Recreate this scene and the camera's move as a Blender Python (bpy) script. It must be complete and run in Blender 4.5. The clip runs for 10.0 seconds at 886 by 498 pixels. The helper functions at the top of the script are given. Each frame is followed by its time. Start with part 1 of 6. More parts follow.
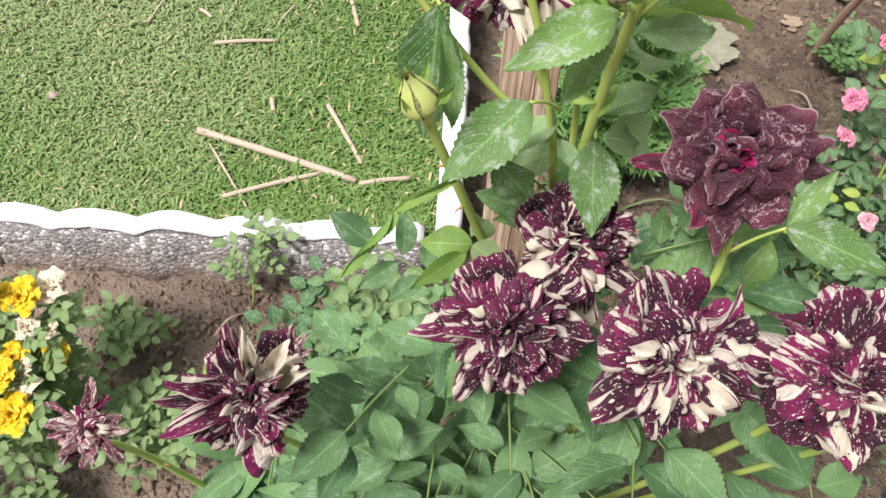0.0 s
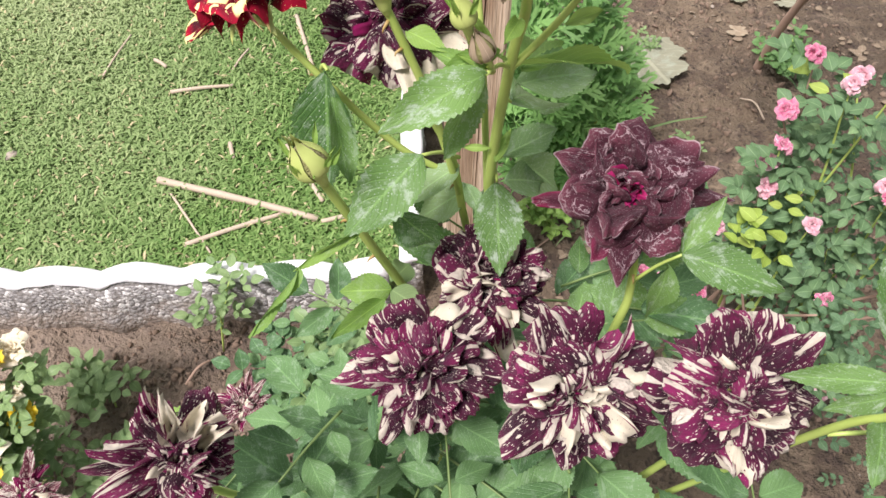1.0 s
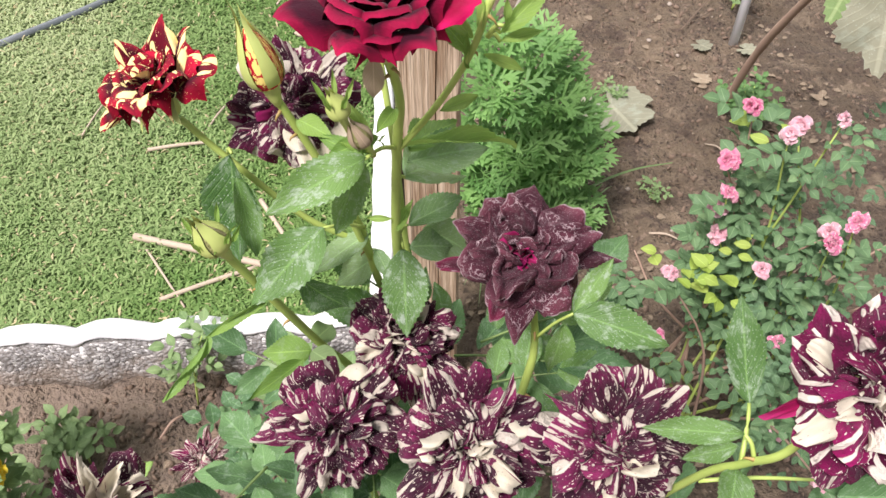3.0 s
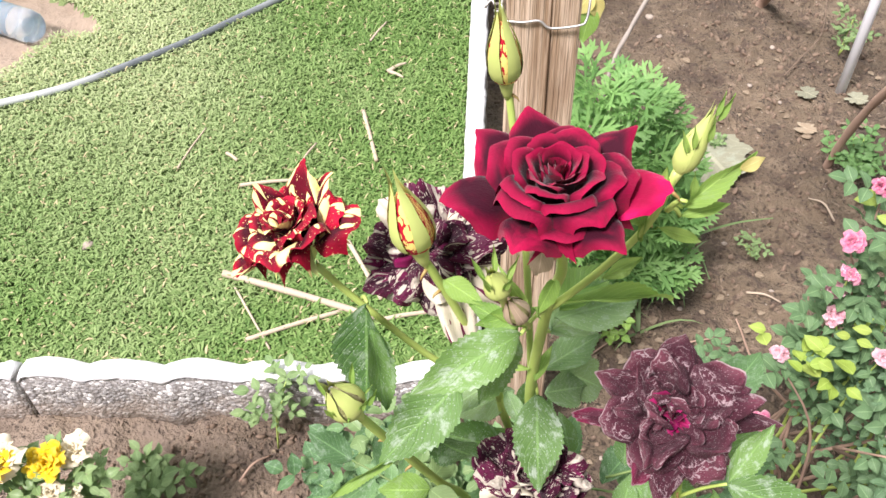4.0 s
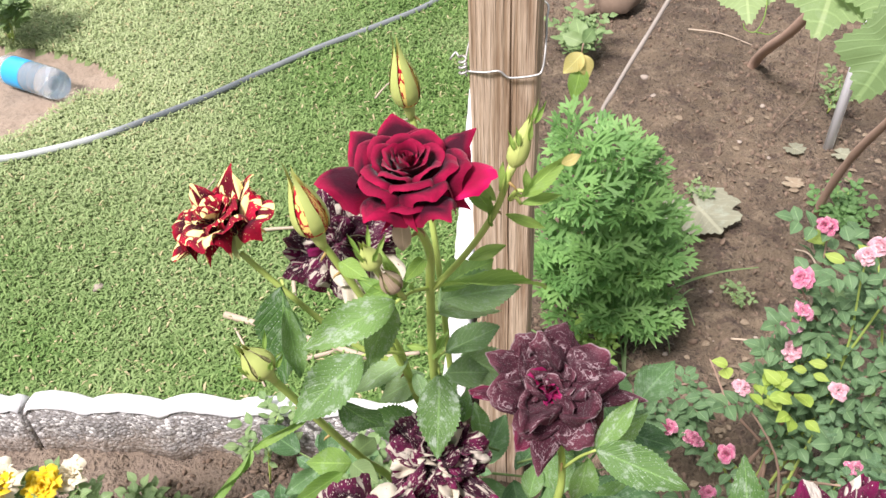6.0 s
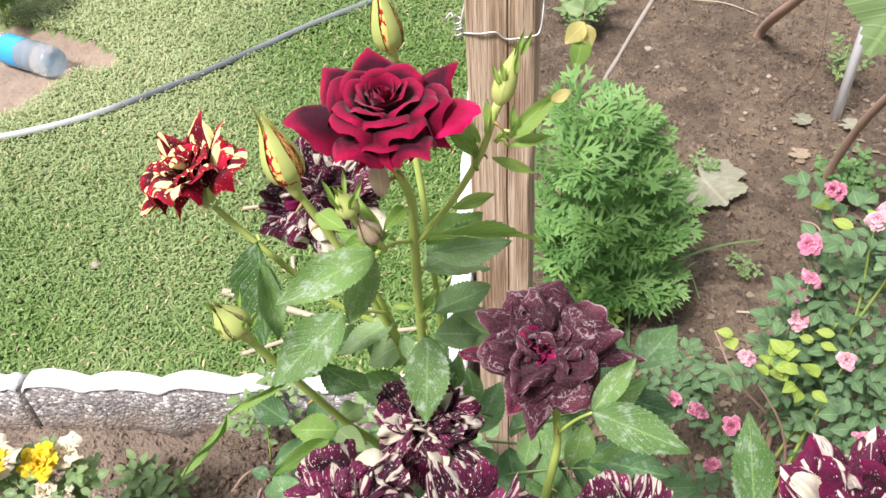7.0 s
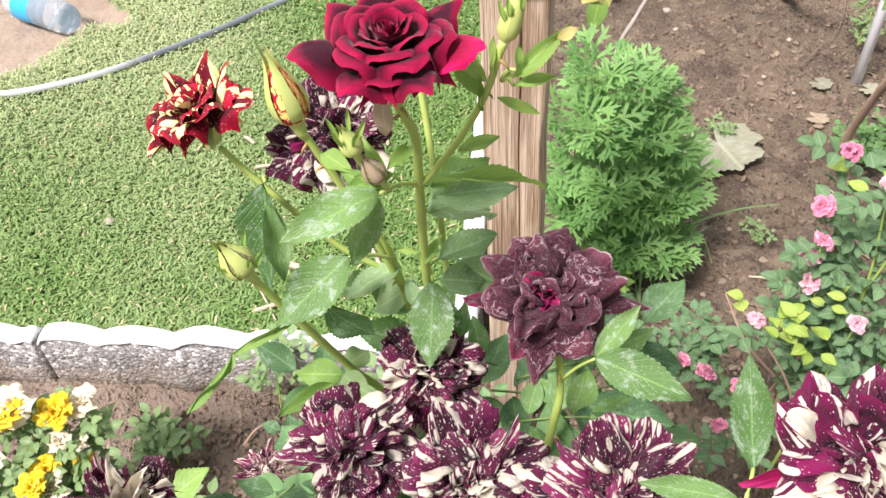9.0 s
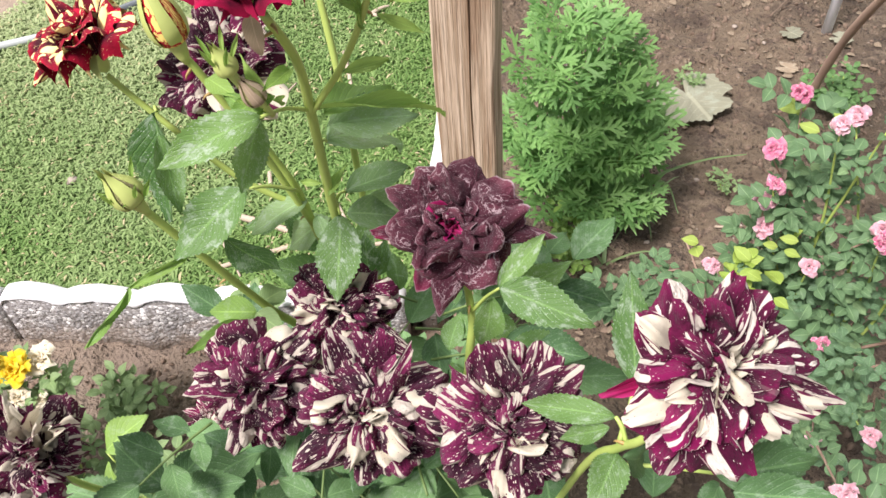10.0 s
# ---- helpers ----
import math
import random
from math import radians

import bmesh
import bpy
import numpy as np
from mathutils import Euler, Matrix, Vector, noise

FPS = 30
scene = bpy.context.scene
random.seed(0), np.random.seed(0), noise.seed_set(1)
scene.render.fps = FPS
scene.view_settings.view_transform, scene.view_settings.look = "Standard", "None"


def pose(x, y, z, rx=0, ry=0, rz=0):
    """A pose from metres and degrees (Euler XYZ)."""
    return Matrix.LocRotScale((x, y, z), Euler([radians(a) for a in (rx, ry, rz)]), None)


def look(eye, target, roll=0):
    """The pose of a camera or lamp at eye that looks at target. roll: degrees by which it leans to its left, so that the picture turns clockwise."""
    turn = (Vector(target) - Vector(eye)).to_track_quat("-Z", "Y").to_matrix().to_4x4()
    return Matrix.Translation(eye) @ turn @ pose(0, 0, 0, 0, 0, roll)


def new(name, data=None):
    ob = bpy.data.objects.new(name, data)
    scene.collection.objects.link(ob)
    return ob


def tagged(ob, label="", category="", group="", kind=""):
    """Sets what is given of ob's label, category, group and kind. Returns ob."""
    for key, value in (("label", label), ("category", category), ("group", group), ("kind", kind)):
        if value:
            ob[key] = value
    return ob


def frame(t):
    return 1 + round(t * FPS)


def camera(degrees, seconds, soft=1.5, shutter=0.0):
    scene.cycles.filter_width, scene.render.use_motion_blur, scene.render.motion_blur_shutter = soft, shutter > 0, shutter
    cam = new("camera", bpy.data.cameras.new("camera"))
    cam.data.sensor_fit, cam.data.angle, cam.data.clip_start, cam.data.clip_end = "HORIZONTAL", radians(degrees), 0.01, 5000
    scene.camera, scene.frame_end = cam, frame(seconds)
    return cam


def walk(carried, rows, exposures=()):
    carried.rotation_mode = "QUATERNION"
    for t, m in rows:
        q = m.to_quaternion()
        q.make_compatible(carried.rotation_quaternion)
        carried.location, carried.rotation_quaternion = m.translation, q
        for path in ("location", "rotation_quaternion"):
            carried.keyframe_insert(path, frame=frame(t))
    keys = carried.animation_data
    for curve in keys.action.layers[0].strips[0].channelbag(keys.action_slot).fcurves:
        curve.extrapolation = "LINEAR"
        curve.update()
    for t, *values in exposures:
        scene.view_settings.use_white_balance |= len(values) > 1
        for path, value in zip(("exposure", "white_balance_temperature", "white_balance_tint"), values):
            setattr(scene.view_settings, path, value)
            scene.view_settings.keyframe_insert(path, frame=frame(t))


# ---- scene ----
cam = camera(57.3, 10.0, soft=1.5)
PATH = [
    (0, (0.018, 0.011, 1.395), (0.018, 1.203, -0.212), 3.5),
    (0.5, (0.052, 0.011, 1.4), (0.068, 1.231, -0.185), 2.1),
    (1, (0.057, 0.012, 1.416), (0.096, 1.251, -0.154), 0.7),
    (1.5, (0.066, 0.005, 1.422), (0.123, 1.286, -0.112), -0.2),
    (2, (0.083, -0.011, 1.434), (0.166, 1.296, -0.078), -0.1),
    (2.2, (0.083, -0.018, 1.433), (0.176, 1.297, -0.071), 0.2),
    (3.3, (0.113, 0.025, 1.461), (0.121, 1.347, -0.039), -1.0),
    (3.5, (0.11, 0.051, 1.468), (0.076, 1.375, -0.031), -1.9),
    (4, (0.07, 0.075, 1.471), (-0.048, 1.427, 0.002), -3.0),
    (4.5, (0.077, 0.058, 1.483), (-0.092, 1.437, 0.044), -3.7),
    (5, (0.078, 0.029, 1.497), (-0.102, 1.451, 0.102), -3.5),
    (5.5, (0.11, 0.006, 1.5), (-0.065, 1.458, 0.137), -3.4),
    (5.7, (0.133, -0.002, 1.501), (-0.04, 1.457, 0.145), -3.5),
    (7, (0.152, 0.008, 1.465), (-0.033, 1.431, 0.072), -4.7),
    (7.5, (0.153, 0.015, 1.469), (-0.043, 1.427, 0.067), -4.8),
    (8, (0.157, 0.013, 1.468), (-0.054, 1.416, 0.058), -5.0),
    (8.5, (0.159, 0.009, 1.463), (-0.062, 1.397, 0.041), -5.1),
    (9, (0.157, 0.0, 1.456), (-0.06, 1.36, 0.006), -5.1),
    (9.5, (0.185, -0.002, 1.443), (-0.017, 1.321, -0.043), -5.2),
    (10, (0.205, -0.005, 1.436), (0.021, 1.288, -0.079), -5.2),
]
walk(cam, [(t, look(eye, target, roll)) for t, eye, target, roll in PATH],
     exposures=[(0.0, 0.74), (0.5, 0.70), (1.0, 0.80), (1.5, 0.76), (2.2, 0.77), (3.5, 0.86), (4.0, 1.10), (4.5, 0.92), (5.0, 0.88), (5.5, 0.94), (7.0, 0.92), (7.5, 1.10), (8.0, 1.18), (9.0, 1.10), (9.5, 0.92), (10.0, 0.90)])

# ---- light: bright, hazy overcast ----
world = bpy.data.worlds.new("overcast_sky")
scene.world = world
world.use_nodes = True
wn = world.node_tree
sky = wn.nodes.new("ShaderNodeTexSky")
sky.sky_type = "NISHITA"
sky.sun_disc = False
sky.sun_elevation = radians(58)
sky.sun_rotation = radians(-40)
sky.air_density, sky.dust_density = 1.0, 4.0
pale = wn.nodes.new("ShaderNodeHueSaturation")
pale.inputs["Saturation"].default_value = 0.30
wn.links.new(sky.outputs[0], pale.inputs["Color"])
wn.links.new(pale.outputs[0], wn.nodes["Background"].inputs["Color"])
wn.nodes["Background"].inputs["Strength"].default_value = 0.085
sun = new("sun", bpy.data.lights.new("sun", "SUN"))
sun.data.energy, sun.data.angle, sun.data.color = 3.65, radians(14), (1.0, 0.905, 0.925)
sun.matrix_world = look((-2.0, -2.4, 5.0), (0, 0, 0))

# ---- node helpers ----


class Nodes:
    """A principled material and short ways to wire it."""

    def __init__(self, name, rough=0.6, **values):
        self.m = bpy.data.materials.new(name)
        self.m.use_nodes = True
        self.t = self.m.node_tree
        self.b = self.t.nodes["Principled BSDF"]
        self.b.inputs["Roughness"].default_value = rough
        for key, value in values.items():
            self.b.inputs[key.replace("_", " ")].default_value = value
        self.coord = self.t.nodes.new("ShaderNodeTexCoord")
        self.info = self.t.nodes.new("ShaderNodeObjectInfo")

    def put(self, value, socket):
        if isinstance(value, bpy.types.NodeSocket):
            self.t.links.new(value, socket)
        elif isinstance(value, tuple) and len(value) == 3 and socket.type == "RGBA":
            socket.default_value = (*value, 1)
        else:
            socket.default_value = value

    def math(self, op, a, b=0.0, clamp=False):
        n = self.t.nodes.new("ShaderNodeMath")
        n.operation, n.use_clamp = op, clamp
        self.put(a, n.inputs[0])
        self.put(b, n.inputs[1])
        return n.outputs[0]

    def mix(self, fac, a, b, blend="MIX"):
        n = self.t.nodes.new("ShaderNodeMix")
        n.data_type, n.blend_type = "RGBA", blend
        self.put(fac, n.inputs[0])
        self.put(a, n.inputs[6])
        self.put(b, n.inputs[7])
        return n.outputs[2]

    def noise(self, scale, detail=3.0, vector=None, rough=0.55):
        n = self.t.nodes.new("ShaderNodeTexNoise")
        n.inputs["Scale"].default_value, n.inputs["Detail"].default_value = scale, detail
        n.inputs["Roughness"].default_value = rough
        self.put(vector or self.coord.outputs["Object"], n.inputs["Vector"])
        return n.outputs["Fac"]

    def noise_colour(self, scale, vector):
        n = self.t.nodes.new("ShaderNodeTexNoise")
        n.inputs["Scale"].default_value = scale
        self.put(vector, n.inputs["Vector"])
        return n.outputs["Color"]

    def cells(self, scale, vector=None, out="Distance", feature="F1"):
        n = self.t.nodes.new("ShaderNodeTexVoronoi")
        n.feature = feature
        n.inputs["Scale"].default_value = scale
        self.put(vector or self.coord.outputs["Object"], n.inputs["Vector"])
        return n.outputs[out]

    def step(self, value, low, high):
        n = self.t.nodes.new("ShaderNodeMapRange")
        n.interpolation_type = "SMOOTHSTEP"
        self.put(value, n.inputs[0])
        n.inputs[1].default_value, n.inputs[2].default_value = low, high
        return n.outputs[0]

    def shift(self, vector, scale=(1, 1, 1), by=None):
        n = self.t.nodes.new("ShaderNodeVectorMath")
        n.operation = "MULTIPLY_ADD"
        self.put(vector, n.inputs[0])
        n.inputs[1].default_value = scale
        if by is not None:
            c = self.t.nodes.new("ShaderNodeCombineXYZ")
            for k in range(3):
                self.put(self.math("MULTIPLY", by, 37.0 + 11 * k), c.inputs[k])
            self.t.links.new(c.outputs[0], n.inputs[2])
        return n.outputs[0]

    def uv(self):
        n = self.t.nodes.new("ShaderNodeSeparateXYZ")
        self.t.links.new(self.coord.outputs["UV"], n.inputs[0])
        return n.outputs[0], n.outputs[1]

    def bump(self, height, strength=0.4, distance=0.002):
        n = self.t.nodes.new("ShaderNodeBump")
        n.inputs["Strength"].default_value, n.inputs["Distance"].default_value = strength, distance
        self.t.links.new(height, n.inputs["Height"])
        self.t.links.new(n.outputs[0], self.b.inputs["Normal"])
        return n.outputs[0]

    def colour(self, socket):
        self.put(socket, self.b.inputs["Base Color"])
        return self

    def thin(self, socket, share):
        """Lets some light through, as leaves and petals do."""
        tr = self.t.nodes.new("ShaderNodeBsdfTranslucent")
        self.put(socket, tr.inputs["Color"])
        mx = self.t.nodes.new("ShaderNodeMixShader")
        mx.inputs[0].default_value = share
        self.t.links.new(self.b.outputs[0], mx.inputs[1])
        self.t.links.new(tr.outputs[0], mx.inputs[2])
        self.t.links.new(mx.outputs[0], self.t.nodes["Material Output"].inputs["Surface"])
        return self.m


# ---- materials ----


def leaf_material(name, deep, light, dust=0.0, share=0.25, rough=0.42, gloss=0.42):
    k = Nodes(name, rough)
    k.b.inputs["Specular IOR Level"].default_value = gloss
    u, v = k.uv()
    side = k.math("ABSOLUTE", k.math("SUBTRACT", u, 0.5))
    rnd = k.info.outputs["Random"]
    base = k.mix(rnd, deep, light)
    base = k.mix(k.math("MULTIPLY", k.noise(60.0, 3, k.shift(k.coord.outputs["Object"], (1, 1, 1), rnd)), 0.55), base, light)
    rib = k.math("SUBTRACT", 1.0, k.step(side, 0.012, 0.035))
    base = k.mix(k.math("MULTIPLY", rib, 0.30), base, tuple(min(1, c * 1.9 + 0.03) for c in light))
    veins = k.math("FRACT", k.math("MULTIPLY", k.math("SUBTRACT", v, k.math("MULTIPLY", side, 0.75)), 9.0))
    vein = k.math("SUBTRACT", 1.0, k.step(k.math("ABSOLUTE", k.math("SUBTRACT", veins, 0.5)), 0.0, 0.16))
    base = k.mix(k.math("MULTIPLY", vein, 0.16), base, tuple(c * 1.7 for c in light))
    if dust:
        spot = k.shift(k.coord.outputs["UV"], (1.0, 1.5, 1), rnd)
        specks = k.math("SUBTRACT", 1.0, k.step(k.cells(22.0, spot), 0.05, 0.30))
        film = k.step(k.noise(3.6, 5, spot, 0.72), 0.50, 0.66)
        white = k.math("MULTIPLY", k.math("MAXIMUM", k.math("MULTIPLY", specks, k.step(k.noise(5.0, 2, spot), 0.36, 0.52)), k.math("MULTIPLY", film, k.math("ADD", 0.25, k.math("MULTIPLY", k.math("FRACT", k.math("MULTIPLY", rnd, 13.7)), 0.55)))), dust)
        base = k.mix(white, base, (0.56, 0.67, 0.56))
    k.colour(base)
    k.bump(k.math("ADD", k.math("MULTIPLY", vein, -0.5), k.math("MULTIPLY", k.noise(180.0, 2), 0.4)), 0.45, 0.0015)
    return k.thin(base, share)


def petal_material(name, dark, edge, stripe=None, cream=0.45, dust=0.0, rough=0.65, sheen=0.05, share=0.05, glow_edge=0.7, flecks=1.0, coarse=1.0, crinkle=0.0, reach_in=0.42, bars=1.0, aged=1.0):
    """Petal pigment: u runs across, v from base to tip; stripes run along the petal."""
    k = Nodes(name, rough, Sheen_Weight=sheen, Sheen_Roughness=0.4)
    k.b.inputs["Specular IOR Level"].default_value = 0.16
    u, v = k.uv()
    rnd = k.info.outputs["Random"]
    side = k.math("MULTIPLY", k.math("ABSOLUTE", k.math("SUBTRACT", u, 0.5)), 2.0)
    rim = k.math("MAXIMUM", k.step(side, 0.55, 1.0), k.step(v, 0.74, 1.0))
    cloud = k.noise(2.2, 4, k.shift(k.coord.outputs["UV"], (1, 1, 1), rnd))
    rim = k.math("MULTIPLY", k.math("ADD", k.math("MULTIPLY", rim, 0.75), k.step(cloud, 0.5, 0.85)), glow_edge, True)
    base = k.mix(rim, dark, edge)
    if stripe:
        odd = k.step(k.math("FRACT", k.math("MULTIPLY", rnd, 7.31)), 0.55, 1.0)
        base = k.mix(k.math("MULTIPLY", odd, 0.75 * aged), base, tuple(c * 1.25 for c in edge))
        stain = k.step(k.noise(3.0, 4, k.shift(k.coord.outputs["UV"], (1, 1, 1), rnd), 0.65), 0.50, 0.72)
        base = k.mix(k.math("MULTIPLY", stain, 0.7 * aged), base, tuple(c * 0.42 + 0.008 for c in dark))
    fine = k.noise(70.0, 3, k.shift(k.coord.outputs["UV"], (1, 0.25, 1), rnd))
    base = k.mix(k.math("MULTIPLY", fine, 0.35), base, tuple(c * 0.45 for c in dark))
    if stripe:
        drift = k.mix(0.045, k.coord.outputs["UV"], k.noise_colour(3.0, k.shift(k.coord.outputs["UV"], (1, 1, 1), rnd)))
        # bars that widen towards the rim of the petal
        du = k.t.nodes.new("ShaderNodeSeparateXYZ")
        k.t.links.new(drift, du.inputs[0])
        row = k.math("ADD", k.math("MULTIPLY", du.outputs[0], 8.5 * coarse), k.math("MULTIPLY", rnd, 61.0))
        dice = k.t.nodes.new("ShaderNodeTexWhiteNoise")
        dice.noise_dimensions = "1D"
        k.put(k.math("FLOOR", row), dice.inputs["W"])
        die = k.t.nodes.new("ShaderNodeSeparateColor")
        k.t.links.new(dice.outputs["Color"], die.inputs[0])
        taper = k.math("MULTIPLY", k.math("SUBTRACT", v, k.math("ADD", k.math("MULTIPLY", die.outputs[1], 0.60), reach_in)), 3.2, True)
        half = k.math("MULTIPLY", k.math("ADD", k.math("MULTIPLY", die.outputs[0], 0.34), 0.12), taper)
        bar = k.step(k.math("SUBTRACT", half, k.math("ABSOLUTE", k.math("SUBTRACT", k.math("FRACT", row), 0.5))), -0.02, 0.05)
        lines = k.math("MULTIPLY", k.math("MULTIPLY", bar, bars), k.step(die.outputs[2], 0.92 - 0.42 * cream, 0.93 - 0.42 * cream))
        for across, along, low, spread in ((4.6 * coarse, 2.0 * coarse, 0.0, 0.38), (13.0 * coarse, 5.5 * coarse, 0.0, 0.31), (26.0, 9.5, 0.0, 0.33 * flecks), (50.0, 19.0, 0.0, 0.38 * flecks)):
            at = k.shift(drift, (across, along, 1), rnd)
            pick = k.t.nodes.new("ShaderNodeSeparateColor")
            k.t.links.new(k.cells(1.0, at, "Color"), pick.inputs[0])
            reach = k.math("ADD", k.math("MULTIPLY", k.math("POWER", pick.outputs[0], 1.5), spread * cream), low * cream)
            dash = k.step(k.math("SUBTRACT", reach, k.cells(1.0, at)), -0.02, 0.03)
            lines = k.math("MAXIMUM", lines, dash)
        soil = k.noise(9.0, 3, k.shift(k.coord.outputs["UV"], (1, 1, 1), rnd))
        base = k.mix(lines, base, k.mix(k.math("MULTIPLY", soil, 0.25), stripe, tuple(x * 0.72 for x in stripe)))
    if dust:
        specks = k.math("SUBTRACT", 1.0, k.step(k.cells(36.0, k.shift(k.coord.outputs["UV"], (1, 1, 1), rnd)), 0.06, 0.30))
        rings = k.math("ABSOLUTE", k.math("SUBTRACT", k.noise(4.0, 4, k.shift(k.coord.outputs["UV"], (1, 1, 1), rnd), 0.6), 0.52))
        crust = k.math("MULTIPLY", k.math("SUBTRACT", 1.0, k.step(rings, 0.005, 0.028)), k.step(cloud, 0.45, 0.58))
        lip = k.math("MULTIPLY", k.math("MULTIPLY", k.math("MAXIMUM", k.step(side, 0.955, 0.985), k.step(v, 0.965, 0.985)), 0.9), k.step(k.noise(6.0, 3, k.shift(k.coord.outputs["UV"], (1, 1, 1), rnd)), 0.34, 0.46))
        crust = k.math("MAXIMUM", crust, lip)
        base = k.mix(k.math("MULTIPLY", k.math("MAXIMUM", k.math("MULTIPLY", specks, 0.7), crust), dust), base, (0.50, 0.38, 0.40))
    k.colour(base)
    relief = k.math("ADD", fine, k.math("MULTIPLY", cloud, 0.6))
    if crinkle:
        relief = k.math("ADD", relief, k.math("MULTIPLY", k.noise(7.0, 5, k.shift(k.coord.outputs["UV"], (1.6, 1, 1), rnd), 0.65), 5.0))
    k.bump(relief, 0.35 + crinkle, 0.0012 + 0.002 * crinkle)
    return k.thin(base, share)


def plain_material(name, a, b, scale=40.0, rough=0.7, bump=0.3, distance=0.002, **values):
    k = Nodes(name, rough, **values)
    n = k.noise(scale, 5)
    big = k.noise(scale * 0.13, 3)
    k.colour(k.mix(k.math("MULTIPLY", k.math("ADD", n, big), 0.5), a, b))
    k.bump(n, bump, distance)
    return k.m


M_LEAF = leaf_material("rose_leaf_dusted", (0.040, 0.122, 0.038), (0.210, 0.372, 0.105), 0.95, 0.38, 0.32)
M_LEAF_DUSTY = leaf_material("rose_leaf_pale_bloom", (0.19, 0.345, 0.140), (0.33, 0.49, 0.225), 1.0, 0.38, 0.34)
M_LEAF_YOUNG = leaf_material("rose_leaf_young", (0.15, 0.30, 0.06), (0.29, 0.46, 0.10), 0.25, 0.35)
M_LEAF_PALE = leaf_material("rose_leaf_tender", (0.19, 0.36, 0.06), (0.34, 0.50, 0.12), 0.1, 0.35)
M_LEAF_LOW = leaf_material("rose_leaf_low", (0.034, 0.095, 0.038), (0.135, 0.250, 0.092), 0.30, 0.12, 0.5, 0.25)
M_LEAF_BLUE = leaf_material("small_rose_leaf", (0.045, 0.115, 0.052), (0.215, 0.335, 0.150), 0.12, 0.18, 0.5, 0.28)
# darker copy of the leaf above: shade inside the bush put into colour
M_LEAF_SHADED = leaf_material("shaded_small_rose_leaf", (0.026, 0.075, 0.038), (0.130, 0.225, 0.105), 0.15, 0.14, 0.5, 0.25)
M_LEAF_LIME = leaf_material("lime_leaf", (0.27, 0.42, 0.06), (0.42, 0.54, 0.12), 0.0, 0.35)
M_LEAF_WEED = leaf_material("weed_leaf", (0.13, 0.23, 0.08), (0.25, 0.36, 0.15), 0.0, 0.3)
M_LEAF_VINE = leaf_material("grape_leaf", (0.24, 0.38, 0.14), (0.44, 0.58, 0.27), 0.15, 0.4)
M_LEAF_YELLOW = leaf_material("yellowed_leaf", (0.40, 0.43, 0.12), (0.68, 0.58, 0.22), 0.25, 0.3)
M_LEAF_DRY = leaf_material("dry_leaf", (0.19, 0.19, 0.13), (0.31, 0.31, 0.22), 0.3, 0.2, 0.8)
M_FERN = leaf_material("feathery_leaf", (0.085, 0.220, 0.060), (0.270, 0.480, 0.150), 0.0, 0.36)
M_LEAF_LITTER = leaf_material("leaf_scrap", (0.14, 0.10, 0.065), (0.30, 0.235, 0.16), 0.3, 0.1, 0.8)
M_FERN_ROUND = leaf_material("soft_weed_leaf", (0.09, 0.20, 0.06), (0.16, 0.30, 0.10), 0.0, 0.3)
M_CANE_GREY = plain_material("grey_cane", (0.22, 0.19, 0.16), (0.36, 0.32, 0.28), 60.0, 0.8, 0.4)
M_STEM = plain_material("green_stem", (0.32, 0.45, 0.085), (0.50, 0.61, 0.18), 90.0, 0.45, 0.1)
M_STALK = plain_material("dull_leaf_stalk", (0.10, 0.17, 0.05), (0.18, 0.26, 0.08), 90.0, 0.5, 0.1)
M_CANE = plain_material("brown_cane", (0.26, 0.165, 0.120), (0.42, 0.30, 0.225), 60.0, 0.8, 0.5)
M_SEPAL = plain_material("bud_green", (0.36, 0.45, 0.11), (0.56, 0.62, 0.22), 60.0, 0.5, 0.15)
M_THORN = plain_material("thorn", (0.30, 0.22, 0.07), (0.42, 0.28, 0.10), 90.0, 0.5, 0.1)

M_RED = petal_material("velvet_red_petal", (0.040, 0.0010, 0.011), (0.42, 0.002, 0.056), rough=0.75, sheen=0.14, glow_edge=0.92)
# lit copy of the red petal: light on it put into brighter colour
M_RED_LIT = petal_material("lit_crimson_petal", (0.36, 0.002, 0.050), (0.82, 0.008, 0.15), rough=0.65, sheen=0.2, glow_edge=1.0, share=0.3)
M_STRIPE = petal_material("maroon_cream_petal", (0.048, 0.007, 0.024), (0.26, 0.020, 0.105), (0.74, 0.67, 0.56), 1.25, rough=0.7, flecks=0.7, coarse=0.68, crinkle=0.45, sheen=0.06)
M_STRIPE_PALE = petal_material("cream_maroon_petal", (0.054, 0.007, 0.026), (0.28, 0.021, 0.115), (0.75, 0.68, 0.57), 1.5, rough=0.7, flecks=0.7, coarse=0.64, crinkle=0.45, sheen=0.06)
M_STRIPE_CREAM = petal_material("cream_petal_reverse", (0.66, 0.61, 0.47), (0.74, 0.69, 0.57), (0.13, 0.015, 0.055), 0.42, rough=0.7, coarse=0.7, aged=0.12, share=0.15)
M_STRIPE_FRESH = petal_material("magenta_cream_petal", (0.080, 0.005, 0.032), (0.27, 0.008, 0.095), (0.76, 0.69, 0.60), 0.92, rough=0.7, flecks=0.7, coarse=0.72, reach_in=0.26, crinkle=0.3)
M_STRIPE_FADED = petal_material("faded_pink_cream_petal", (0.22, 0.065, 0.095), (0.38, 0.13, 0.18), (0.74, 0.66, 0.57), 1.35, rough=0.85, crinkle=0.4)
M_STRIPE_YELLOW = petal_material("red_yellow_petal", (0.055, 0.002, 0.010), (0.56, 0.003, 0.036), (0.93, 0.78, 0.34), 1.20, flecks=0.5, coarse=0.56, rough=0.65, bars=1.0, reach_in=0.40)
